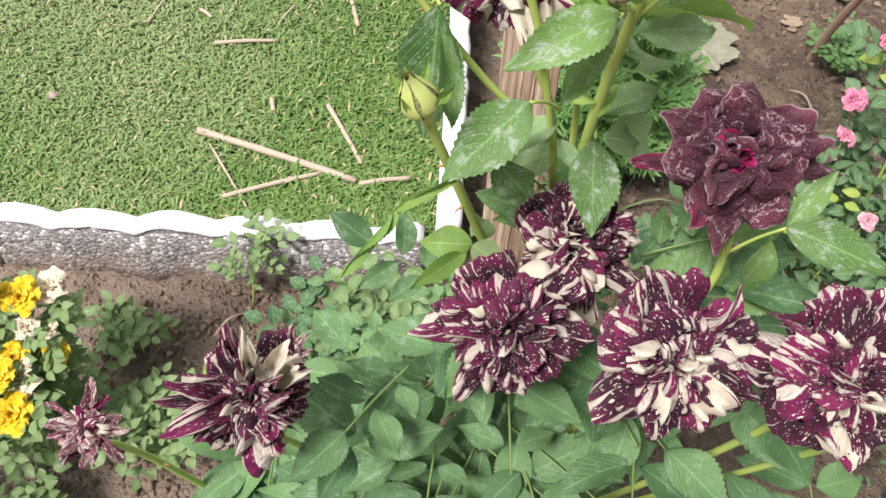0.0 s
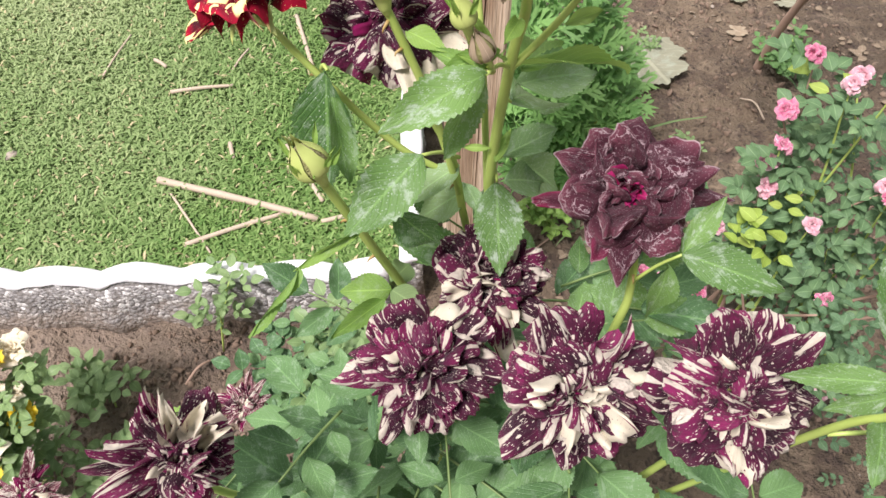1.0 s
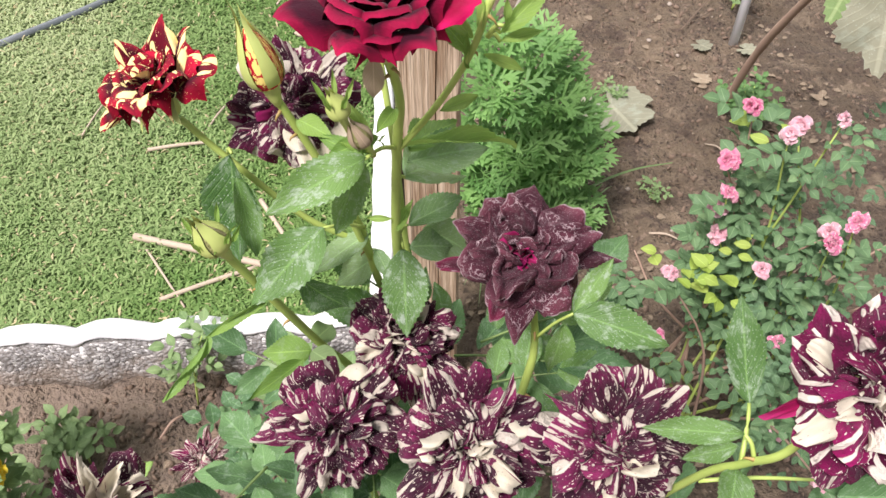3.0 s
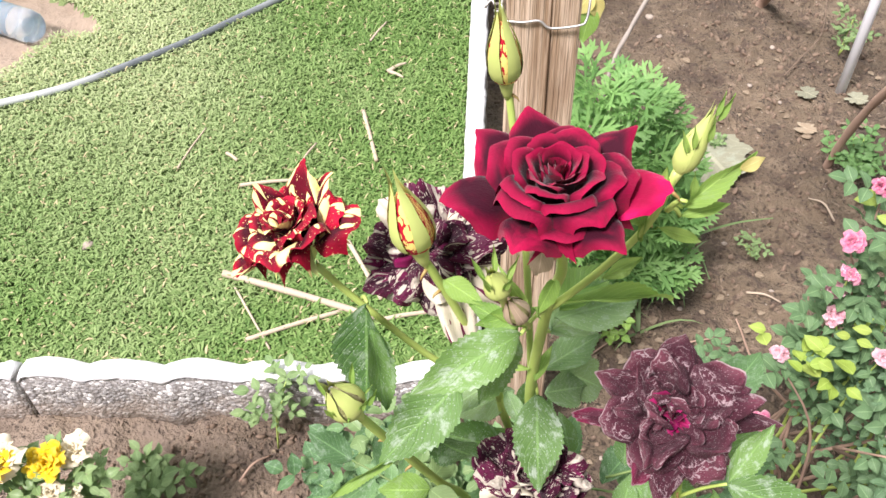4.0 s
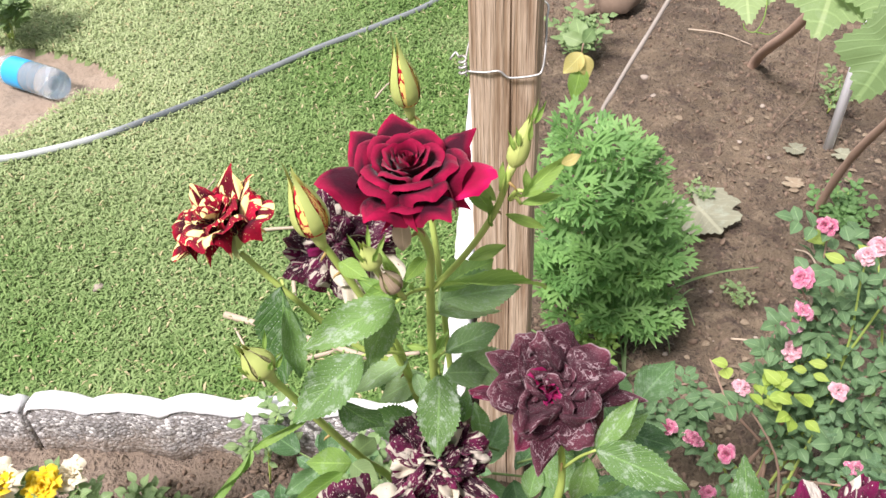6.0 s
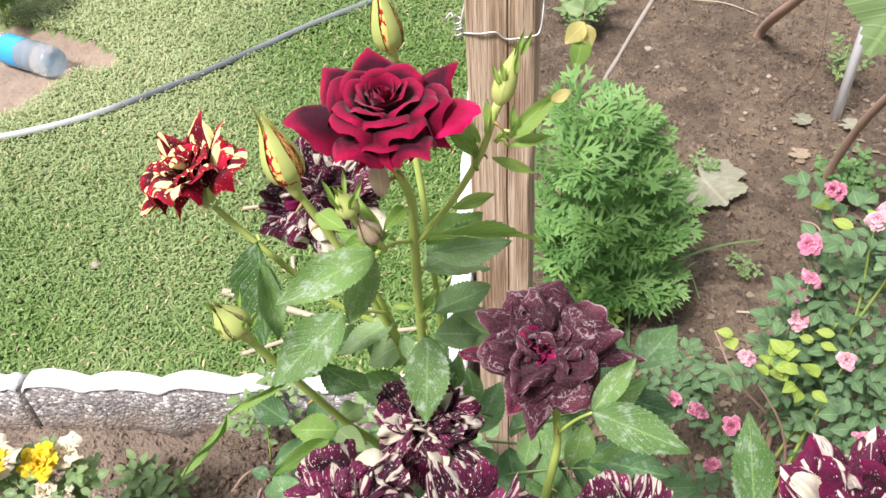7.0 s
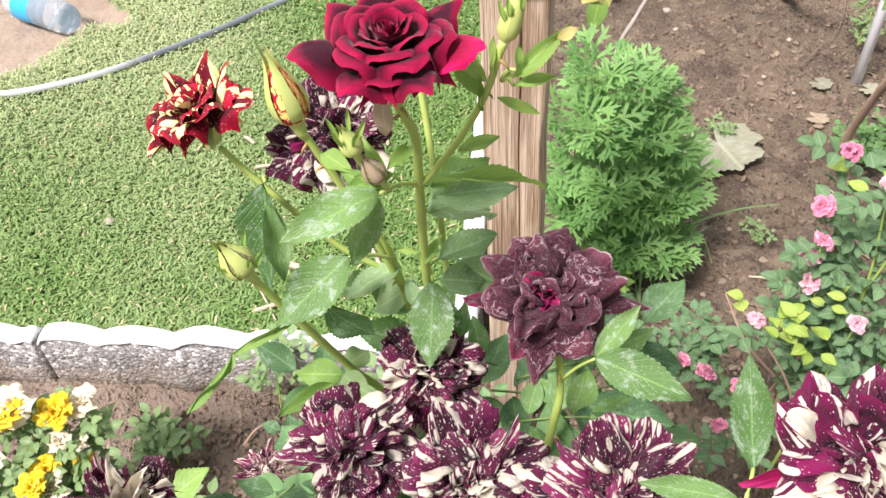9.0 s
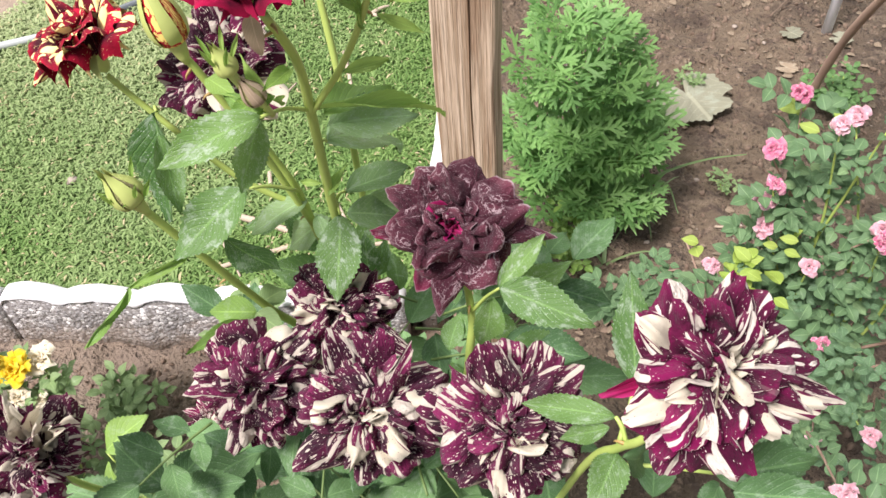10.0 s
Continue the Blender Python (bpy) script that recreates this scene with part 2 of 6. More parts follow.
M_MAGENTA = petal_material("magenta_petal", (0.13, 0.004, 0.045), (0.30, 0.006, 0.11), rough=0.7)
M_MAGENTA_BRIGHT = petal_material("bright_magenta_petal", (0.30, 0.006, 0.075), (0.62, 0.05, 0.24), rough=0.65, share=0.25)
M_DRIED = petal_material("dried_dark_petal", (0.080, 0.022, 0.036), (0.29, 0.085, 0.125), dust=0.9, rough=0.8, sheen=0.05, share=0.08, glow_edge=0.8, crinkle=0.4)
M_DRIED_RED = petal_material("dried_crimson_petal", (0.085, 0.022, 0.038), (0.30, 0.014, 0.080), dust=0.5, rough=0.75, share=0.1)
M_TAN = petal_material("withered_bud_petal", (0.50, 0.50, 0.20), (0.72, 0.66, 0.40), rough=0.8, crinkle=0.3, share=0.3)
M_TAN_LEAF = leaf_material("dry_sepal", (0.40, 0.30, 0.20), (0.52, 0.42, 0.30), 0.0, 0.2, 0.8)
M_BUD_CORE = petal_material("bud_core", (0.45, 0.01, 0.03), (0.72, 0.05, 0.07), (0.90, 0.74, 0.22), 1.9, aged=0.12)
M_PINK = petal_material("pink_petal", (0.80, 0.42, 0.50), (0.89, 0.70, 0.72), (0.86, 0.74, 0.70), 0.7, share=0.25, aged=0.12)
M_PINK_HOT = petal_material("hot_pink_petal", (0.72, 0.20, 0.35), (0.86, 0.54, 0.60), (0.87, 0.70, 0.70), 0.6, share=0.25, aged=0.12)
M_YELLOW = petal_material("yellow_petal", (0.92, 0.64, 0.02), (0.95, 0.82, 0.16), share=0.25)
M_CREAM = petal_material("cream_petal", (0.84, 0.76, 0.55), (0.88, 0.84, 0.72), share=0.25)


def soil_material():
    k = Nodes("garden_soil", 0.95)
    big = k.noise(1.9, 4)
    mid = k.noise(17.0, 6, rough=0.65)
    fine = k.noise(130.0, 4)
    c = k.mix(k.step(big, 0.32, 0.68), (0.108, 0.082, 0.051), (0.222, 0.170, 0.110))
    c = k.mix(k.math("MULTIPLY", k.step(mid, 0.52, 0.62), 0.8), c, (0.075, 0.052, 0.039))
    c = k.mix(k.math("MULTIPLY", k.step(k.noise(38.0, 4), 0.58, 0.68), 0.6), c, (0.40, 0.30, 0.215))
    c = k.mix(k.math("MULTIPLY", fine, 0.5), c, (0.17, 0.12, 0.09))
    at = k.t.nodes.new("ShaderNodeSeparateXYZ")
    k.t.links.new(k.coord.outputs["Object"], at.inputs[0])
    dry = k.step(k.math("ADD", k.math("SUBTRACT", 0.38, k.math("MULTIPLY", k.step(at.outputs[0], -0.9, 0.9), 0.8)), k.math("ADD", k.math("MULTIPLY", mid, 0.5), k.math("MULTIPLY", k.noise(0.9, 5, rough=0.6), 1.6))), 0.85, 1.65)
    c = k.mix(k.math("MULTIPLY", dry, 0.70), c, (0.42, 0.335, 0.26))
    damp = k.step(k.noise(4.3, 5, rough=0.6), 0.50, 0.62)
    c = k.mix(k.math("MULTIPLY", damp, 0.5), c, (0.082, 0.058, 0.042))
    crust = k.step(k.noise(7.5, 5, k.shift(k.coord.outputs["Object"], (1, 1.4, 1)), 0.6), 0.54, 0.66)
    c = k.mix(k.math("MULTIPLY", crust, 0.45), c, (0.34, 0.265, 0.18))
    grit = k.math("SUBTRACT", 1.0, k.step(k.cells(55.0), 0.06, 0.20))
    c = k.mix(k.math("MULTIPLY", k.math("MULTIPLY", grit, k.step(k.noise(24.0), 0.55, 0.62)), 0.75), c, (0.52, 0.45, 0.36))
    pits = k.math("MULTIPLY", k.math("SUBTRACT", 1.0, k.step(k.cells(64.0, k.mix(0.03, k.coord.outputs["Object"], k.noise_colour(30.0, k.coord.outputs["Object"]))), 0.10, 0.45)), k.step(k.noise(13.0, 4, rough=0.7), 0.42, 0.52))
    c = k.mix(k.math("MULTIPLY", pits, 0.65), c, (0.062, 0.043, 0.032))
    k.colour(c)
    k.bump(k.math("ADD", k.math("SUBTRACT", k.math("MULTIPLY", mid, 3.0), k.math("MULTIPLY", pits, 0.8)), k.math("ADD", k.math("MULTIPLY", fine, 1.6), k.math("MULTIPLY", k.noise(420.0, 3), 0.4))), 1.0, 0.010)
    return k.m


def turf_material():
    k = Nodes("turf_base", 0.9)
    c = k.mix(k.noise(45.0, 4), (0.095, 0.15, 0.045), (0.19, 0.25, 0.095))
    c = k.mix(k.math("MULTIPLY", k.step(k.noise(6.0, 4), 0.5, 0.75), 0.5), c, (0.13, 0.115, 0.06))
    at = k.t.nodes.new("ShaderNodeSeparateXYZ")
    k.t.links.new(k.coord.outputs["Object"], at.inputs[0])
    paled = k.math("MULTIPLY", k.step(at.outputs[1], 1.8, 3.2), k.step(k.math("MULTIPLY", at.outputs[0], -1.0), 0.6, 1.8))
    k.colour(k.mix(k.math("MULTIPLY", paled, 0.5), c, k.mix(k.noise(60.0, 4), (0.24, 0.31, 0.125), (0.40, 0.46, 0.235))))
    k.bump(k.noise(200.0, 3), 0.8, 0.006)
    return k.m


def grass_material():
    k = Nodes("grass_blade", 0.6, Specular_IOR_Level=0.2)
    n = k.t.nodes.new("ShaderNodeNewGeometry")
    rnd = n.outputs["Random Per Island"]
    at = k.t.nodes.new("ShaderNodeSeparateXYZ")
    k.t.links.new(k.coord.outputs["Object"], at.inputs[0])
    away = k.math("ADD", k.math("MULTIPLY", k.step(at.outputs[1], 1.1, 2.3), 0.75), 0.20)
    dry = k.math("ADD", k.math("MULTIPLY", k.step(k.math("MULTIPLY", at.outputs[0], -1.0), 0.2, 1.1), away), k.math("MULTIPLY", k.math("SUBTRACT", k.noise(1.9, 4), 0.5), 1.6), True)
    c = k.mix(rnd, (0.100, 0.198, 0.046), (0.242, 0.368, 0.117))
    c = k.mix(k.math("MULTIPLY", dry, 0.85), c, k.mix(rnd, (0.37, 0.45, 0.215), (0.54, 0.59, 0.345)))
    c = k.mix(k.step(k.math("FRACT", k.math("MULTIPLY", rnd, 17.3)), 0.955, 0.965), c, (0.55, 0.48, 0.28))
    k.colour(c)
    return k.thin(c, 0.3)


def concrete_material():
    k = Nodes("pebbled_concrete", 0.85)
    cell = k.cells(115.0, out="Color")
    hue = k.t.nodes.new("ShaderNodeRGBToBW")
    k.t.links.new(cell, hue.inputs[0])
    d = k.cells(115.0)
    c = k.mix(hue.outputs[0], (0.27, 0.26, 0.255), (0.52, 0.51, 0.495))
    c = k.mix(k.step(d, 0.42, 0.62), c, (0.24, 0.225, 0.21))
    c = k.mix(k.step(hue.outputs[0], 0.70, 0.76), c, (0.74, 0.73, 0.70))
    z = k.t.nodes.new("ShaderNodeSeparateXYZ")
    k.t.links.new(k.coord.outputs["Object"], z.inputs[0])
    mud = k.math("SUBTRACT", k.math("MULTIPLY", k.noise(16.0, 5), 1.1), k.math("MULTIPLY", z.outputs[2], 5.5))
    c = k.mix(k.math("MULTIPLY", k.step(mud, 0.10, 0.50), 0.6), c, (0.31, 0.24, 0.18))
    c = k.mix(k.math("MULTIPLY", k.step(k.noise(7.0, 4), 0.55, 0.75), 0.5), c, (0.34, 0.29, 0.24))
    k.colour(c)
    k.bump(k.math("ADD", k.math("MULTIPLY", d, -1.2), k.noise(300.0, 3)), 0.9, 0.004)
    return k.m


def wood_material():
    k = Nodes("weathered_timber", 0.8)
    o = k.coord.outputs["Object"]
    grain = k.noise(95.0, 5, k.shift(o, (1, 1, 0.03)), 0.7)
    lines = k.noise(260.0, 3, k.shift(o, (1, 1, 0.012)), 0.6)
    broad = k.noise(30.0, 4, k.shift(o, (1, 1, 0.13)))
    c = k.mix(k.step(grain, 0.34, 0.66), (0.34, 0.235, 0.145), (0.72, 0.58, 0.43))
    c = k.mix(k.math("MULTIPLY", k.step(broad, 0.52, 0.66), 0.7), c, (0.25, 0.155, 0.09))
    c = k.mix(k.math("MULTIPLY", k.step(lines, 0.57, 0.66), 0.75), c, (0.16, 0.10, 0.06))
    k.colour(c)
    k.bump(k.math("ADD", grain, k.math("MULTIPLY", lines, -0.8)), 1.0, 0.006)
    return k.m


M_SOIL_DRY = plain_material("dry_trodden_soil", (0.17, 0.13, 0.095), (0.40, 0.32, 0.245), 22.0, 0.95, 1.0, 0.02)
M_SOIL, M_TURF, M_GRASS, M_CONCRETE, M_WOOD = soil_material(), turf_material(), grass_material(), concrete_material(), wood_material()
M_WHITE = plain_material("white_limewash", (0.76, 0.77, 0.78), (0.60, 0.60, 0.59), 30.0, 0.75, 0.4, 0.003)
M_STRAW = plain_material("straw_stick", (0.36, 0.28, 0.20), (0.52, 0.44, 0.34), 50.0, 0.75, 0.3)


def hose_material():
    """Dark grey rubber, its pale stretches painting in the sky's reflection."""
    k = Nodes("grey_hose", 0.22)
    at = k.t.nodes.new("ShaderNodeSeparateXYZ")
    k.t.links.new(k.coord.outputs["Object"], at.inputs[0])
    paled = k.math("ADD", at.outputs[0], k.math("MULTIPLY", k.noise(7.0, 4), 0.3))
    # pale stretches coloured in where the gloss would mirror the sky
    faded = k.math("MAXIMUM", k.math("SUBTRACT", 1.0, k.step(paled, -1.12, -0.85)), k.math("MULTIPLY", k.step(paled, -0.62, -0.45), 0.22))
    k.colour(k.mix(faded, k.mix(k.noise(30.0, 4), (0.085, 0.10, 0.11), (0.17, 0.19, 0.20)), (0.46, 0.49, 0.48)))
    return k.m


M_HOSE = hose_material()
M_WIRE = plain_material("galvanised_wire", (0.40, 0.40, 0.38), (0.56, 0.55, 0.52), 80.0, 0.45, 0.1, Metallic=0.7)
M_PIPE = plain_material("white_pipe", (0.82, 0.84, 0.88), (0.88, 0.89, 0.91), 25.0, 0.4, 0.1)
M_STONE = plain_material("pale_stone", (0.24, 0.20, 0.16), (0.42, 0.36, 0.30), 40.0, 0.85, 0.4)
M_CLOD = plain_material("soil_clod", (0.11, 0.078, 0.056), (0.25, 0.18, 0.128), 45.0, 0.95, 0.6)
M_PLASTIC = Nodes("clear_plastic", 0.14, Transmission_Weight=0.78, IOR=1.25, Base_Color=(0.86, 0.90, 0.92, 1)).m
M_LABEL = plain_material("blue_label", (0.02, 0.32, 0.68), (0.05, 0.42, 0.76), 12.0, 0.4, 0.05)
M_CAP = plain_material("bottle_cap", (0.55, 0.62, 0.70), (0.66, 0.72, 0.78), 12.0, 0.4, 0.05)

# ---- mesh helpers ----
WORLD = {}
rng = np.random.default_rng(7)


def mesh_of(name, verts, faces, material, uvs=None, smooth=True):
    me = bpy.data.meshes.new(name)
    me.from_pydata([tuple(v) for v in verts], [], [tuple(f) for f in faces])
    if uvs is not None:
        loops = np.empty(len(me.loops), np.int32)
        me.loops.foreach_get("vertex_index", loops)
        me.uv_layers.new().data.foreach_set("uv", np.asarray(uvs, np.float32)[loops].ravel())
    if smooth:
        me.polygons.foreach_set("use_smooth", np.ones(len(me.polygons), bool))
    me.materials.append(material)
    me.update()
    return me


def thing(name, at, label, category, group="", data=None, kind=""):
    ob = tagged(new(name, data), label, category, group, kind)
    ob.matrix_basis = at if isinstance(at, Matrix) else Matrix.Translation(at)
    WORLD[ob] = ob.matrix_basis.copy()
    return ob


def part(name, me, parent, at=None, label="", kind=""):
    """One mesh object under a thing or part, at a pose in the world."""
    ob = tagged(new(name, me), label, kind=kind)
    at = at or Matrix()
    ob.parent = parent
    ob.matrix_parent_inverse = WORLD[parent].inverted()
    ob.matrix_basis = at
    WORLD[ob] = at.copy()
    return ob


def structure(name, me, label, category):
    return thing(name, Matrix(), label, category, data=me, kind="structure")


def grid_faces(rows, cols, wrap=False):
    f = []
    for i in range(rows - 1):
        for j in range(cols if wrap else cols - 1):
            a, b = i * cols + j, i * cols + (j + 1) % cols
            f.append((a, b, b + cols, a + cols))
    return f


def smooth_line(points, per=5):
    p = [Vector(q) for q in points]
    p = [p[0] * 2 - p[1]] + p + [p[-1] * 2 - p[-2]]
    out = []
    for i in range(1, len(p) - 2):
        for k in range(per):
            t = k / per
            a, b, c, d = p[i - 1], p[i], p[i + 1], p[i + 2]
            out.append(0.5 * (2 * b + (c - a) * t + (2 * a - 5 * b + 4 * c - d) * t * t + (3 * b - a - 3 * c + d) * t ** 3))
    return out + [p[-2]]


def tube_arrays(points, r0, r1, sides=7, per=5, wobble=0.0):
    line = smooth_line(points, per)
    verts, n = [], len(line)
    ref = Vector((0.3, 1, 0.2))
    for i, q in enumerate(line):
        way = (line[min(i + 1, n - 1)] - line[max(i - 1, 0)]).normalized()
        x = way.cross(ref).normalized()
        y = x.cross(way)
        r = (r0 + (r1 - r0) * i / (n - 1)) * (1 + wobble * noise.noise(q * 40))
        for k in range(sides):
            a = 2 * math.pi * k / sides
            verts.append(q + x * (r * math.cos(a)) + y * (r * math.sin(a)))
    faces = grid_faces(n, sides, True)
    faces += [tuple(range(sides))[::-1], tuple(range((n - 1) * sides, n * sides))]
    return verts, faces


def tube(name, points, r0, r1, material, sides=7, per=5, wobble=0.0):
    return mesh_of(name, *tube_arrays(points, r0, r1, sides, per, wobble), material)


def lathe_arrays(profile, sides=16, squash=1.0):
    verts = [(r * math.cos(2 * math.pi * k / sides), squash * r * math.sin(2 * math.pi * k / sides), z) for r, z in profile for k in range(sides)]
    faces = grid_faces(len(profile), sides, True)
    if profile[0][0] > 0:
        faces.append(tuple(range(sides))[::-1])
    if profile[-1][0] > 0:
        faces.append(tuple(range((len(profile) - 1) * sides, len(profile) * sides)))
    return verts, faces


def joined(pieces):
    verts, faces, uvs, off = [], [], [], 0
    for p in pieces:
        verts += list(p[0])
        faces += [tuple(i + off for i in f) for f in p[1]]
        uvs += list(p[2]) if len(p) > 2 else [(0.5, 0.5)] * len(p[0])
        off += len(p[0])
    return verts, faces, uvs


def moved(arrays, m):
    return ([m @ Vector(v) for v in arrays[0]], *arrays[1:])


def aligned(base, tip, up=(0, 0, 1), wide=1.0):
    """Lays a unit leaf (along y, facing z) from base to tip, facing up."""
    base, tip = Vector(base), Vector(tip)
    y = tip - base
    size = y.length
    y = y / size
    x = y.cross(Vector(up))
    x = x.normalized() if x.length > 1e-4 else Vector((1, 0, 0))
    z = x.cross(y)
    m = Matrix((x * size * wide, y * size, z * size)).transposed().to_4x4()
    m.translation = base
    return m


def leaf_arrays(stations=34, half=0.31, teeth=0.09, fold=0.25, droop=0.15, wave=0.045, peak=0.85, seed=0):
    """A toothed leaflet one long, from the origin along y."""
    verts, uvs = [], []
    across = (-1, -0.55, 0, 0.55, 1)
    for i in range(stations + 1):
        y = i / stations
        w = half * max(0.0, math.sin(math.pi * y ** peak)) ** 0.78
        if y > 0.55:
            w *= 1 - 0.42 * ((y - 0.55) / 0.45) ** 1.3
        for u in across:
            tooth = 1 - teeth * (i % 2) if abs(u) == 1 else 1
            x = u * w * tooth
            yy = y + (0.014 * (1 - i % 2) if abs(u) == 1 and 0 < i < stations else 0)
            z = fold * abs(x) - droop * y * y + wave * math.sin(8 * y + 2.1 * u + 1.7 * seed) * abs(u) + 0.02 * math.sin(5 * y + seed)
            verts.append((x, yy, z))
            uvs.append((0.5 + 0.5 * u, y))
    return verts, grid_faces(stations + 1, 5), uvs


LEAF_SHAPES = [(0.225, 0.38, 0.14), (0.235, 0.26, 0.26), (0.205, 0.60, 0.08), (0.230, 0.42, 0.34), (0.220, 0.22, -0.10)]
LEAF_CACHE = {}


def leaf_mesh(material, k):
    key = (material.name, k)
    if key not in LEAF_CACHE:
        half, fold, droop = LEAF_SHAPES[k]
        LEAF_CACHE[key] = mesh_of("leaflet", *leaf_arrays(half=half, fold=fold, droop=droop, seed=k)[:2], material, leaf_arrays(half=half, fold=fold, droop=droop, seed=k)[2])
    return LEAF_CACHE[key]


SMALL_LEAF = leaf_arrays(8, 0.33, 0.04, 0.25, 0.15, 0.03)

# ---- ground, lawn and edging ----
LAWN_Z = 0.085


def soil_height(x, y):
    p = Vector((x, y, 0))
    h = 0.022 * noise.noise(p * 2.1) + 0.016 * noise.noise(p * 7.3) + 0.013 * noise.noise(p * 19.0 + Vector((5, 1, 2)))
    return h + 0.013 * max(0.0, noise.noise(p * 44.0)) + 0.006 * noise.noise(p * 75.0) + 0.004 * abs(noise.noise(p * 130.0)) - 0.006


def make_ground():
    xs = np.concatenate([[-400, -40, -6, -2.5], np.arange(-1.35, 2.35, 0.0098), [3, 6, 40, 400]])
    ys = np.concatenate([[-400, -40, -4, -1], np.arange(-0.1, 3.9, 0.0098), [4.6, 8, 40, 600]])
    verts = []
    for y in ys:
        for x in xs:
            inside = -1.35 <= x <= 2.35 and -0.1 <= y <= 3.9 and not (x < -0.05 and y > 1.0)
            verts.append((x, y, soil_height(x, y) if inside else -0.004))
    return structure("ground", mesh_of("ground", verts, grid_faces(len(ys), len(xs)), M_SOIL), "bare brown crumbly garden soil of the flower bed", "soil")


make_ground()


def bare(x, y):
    """Inside the worn soil patch of the lawn."""
    return ((x + 1.93) / 0.70) ** 2 + ((y - 2.25) / 0.345) ** 2 + 0.35 * noise.noise(Vector((x, y, 3)) * 5.0) < 1.0


def make_lawn():
    xs, ys = 0.006 - 9.0 * np.linspace(1, 0, 360) ** 1.6, 0.965 + 8 * np.linspace(0, 1, 330) ** 1.6
    verts = [(x, y, LAWN_Z + 0.008 * noise.noise(Vector((x, y, 0)) * 3) - (0.012 + 0.02 * max(0, noise.noise(Vector((x, y, 1)) * 14)) if bare(x, y) else 0)) for y in ys for x in xs]
    me = mesh_of("lawn", verts, grid_faces(len(ys), len(xs)), M_TURF)
    me.materials.append(M_SOIL_DRY)
    for p in me.polygons:
        c = p.center
        if bare(c.x, c.y):
            p.material_index = 1
    structure("lawn", me, "short green lawn turf with a bare soil patch", "lawn")


make_lawn()


def make_grass():
    n = 235000
    near = int(n * 0.86)
    x = np.concatenate([-0.006 - 2.2 * rng.random(near) ** 1.15 * (0.7 + 0.65 * rng.random(near)), -0.006 - 6 * rng.random(n - near)])
    y = np.concatenate([0.985 + 2.3 * rng.random(near) ** 1.3 * (0.7 + 0.65 * rng.random(near)), 0.985 + 5.5 * rng.random(n - near)])
    edge = rng.random(2500)
    x = np.concatenate([x, -0.03 - 1.3 * edge])
    y = np.concatenate([y, 0.985 + 0.05 * rng.random(2500)])
    keep = np.array([not bare(a, b) for a, b in zip(x, y)])
    x, y = x[keep], y[keep]
    n = len(x)
    tuft = np.array([noise.noise(Vector((a, b, 7)) * 9.0) for a, b in zip(x, y)])
    far = 1 + 0.25 * np.clip(y - 2, 0, 3)
    length = (0.012 + 0.014 * rng.random(n)) * (1 + 0.4 * tuft + 0.45 * np.exp(-(((x + 0.2) / 0.3) ** 2))) * far
    wide = (0.0015 + 0.0016 * rng.random(n)) * far
    turn, lean = rng.random(n) * 2 * np.pi, 0.65 + 0.8 * rng.random(n)
    d = np.stack([np.cos(turn) * np.sin(lean), np.sin(turn) * np.sin(lean), np.cos(lean)], 1)
    s = np.stack([-np.sin(turn), np.cos(turn), np.zeros(n)], 1)
    base = np.stack([x, y, LAWN_Z + 0.002 + 0.018 * rng.random(n)], 1)
    sag = np.stack([np.zeros(n), np.zeros(n), -0.3 * length], 1)
    v = np.empty((n, 5, 3))
    v[:, 0], v[:, 1] = base - s * wide[:, None] * 0.6, base + s * wide[:, None] * 0.6
    mid = base + d * (length * 0.55)[:, None]
    v[:, 2], v[:, 3] = mid + s * wide[:, None], mid - s * wide[:, None]
    v[:, 4] = base + d * length[:, None] + sag
    idx = np.arange(n)[:, None] * 5
    quads, tris = idx + np.array([0, 1, 2, 3]), idx + np.array([3, 2, 4])
    me = bpy.data.meshes.new("grass")
    me.vertices.add(n * 5)
    me.vertices.foreach_set("co", v.ravel())
    me.loops.add(n * 7)
    me.loops.foreach_set("vertex_index", np.concatenate([quads.ravel(), tris.ravel()]))
    me.polygons.add(n * 2)
    me.polygons.foreach_set("loop_start", np.concatenate([np.arange(n) * 4, n * 4 + np.arange(n) * 3]))
    me.update(calc_edges=True)
    me.materials.append(M_GRASS)
    thing("grass", Matrix(), "dense short green grass blades of the lawn", "grass", data=me, kind="stuff")


make_grass()


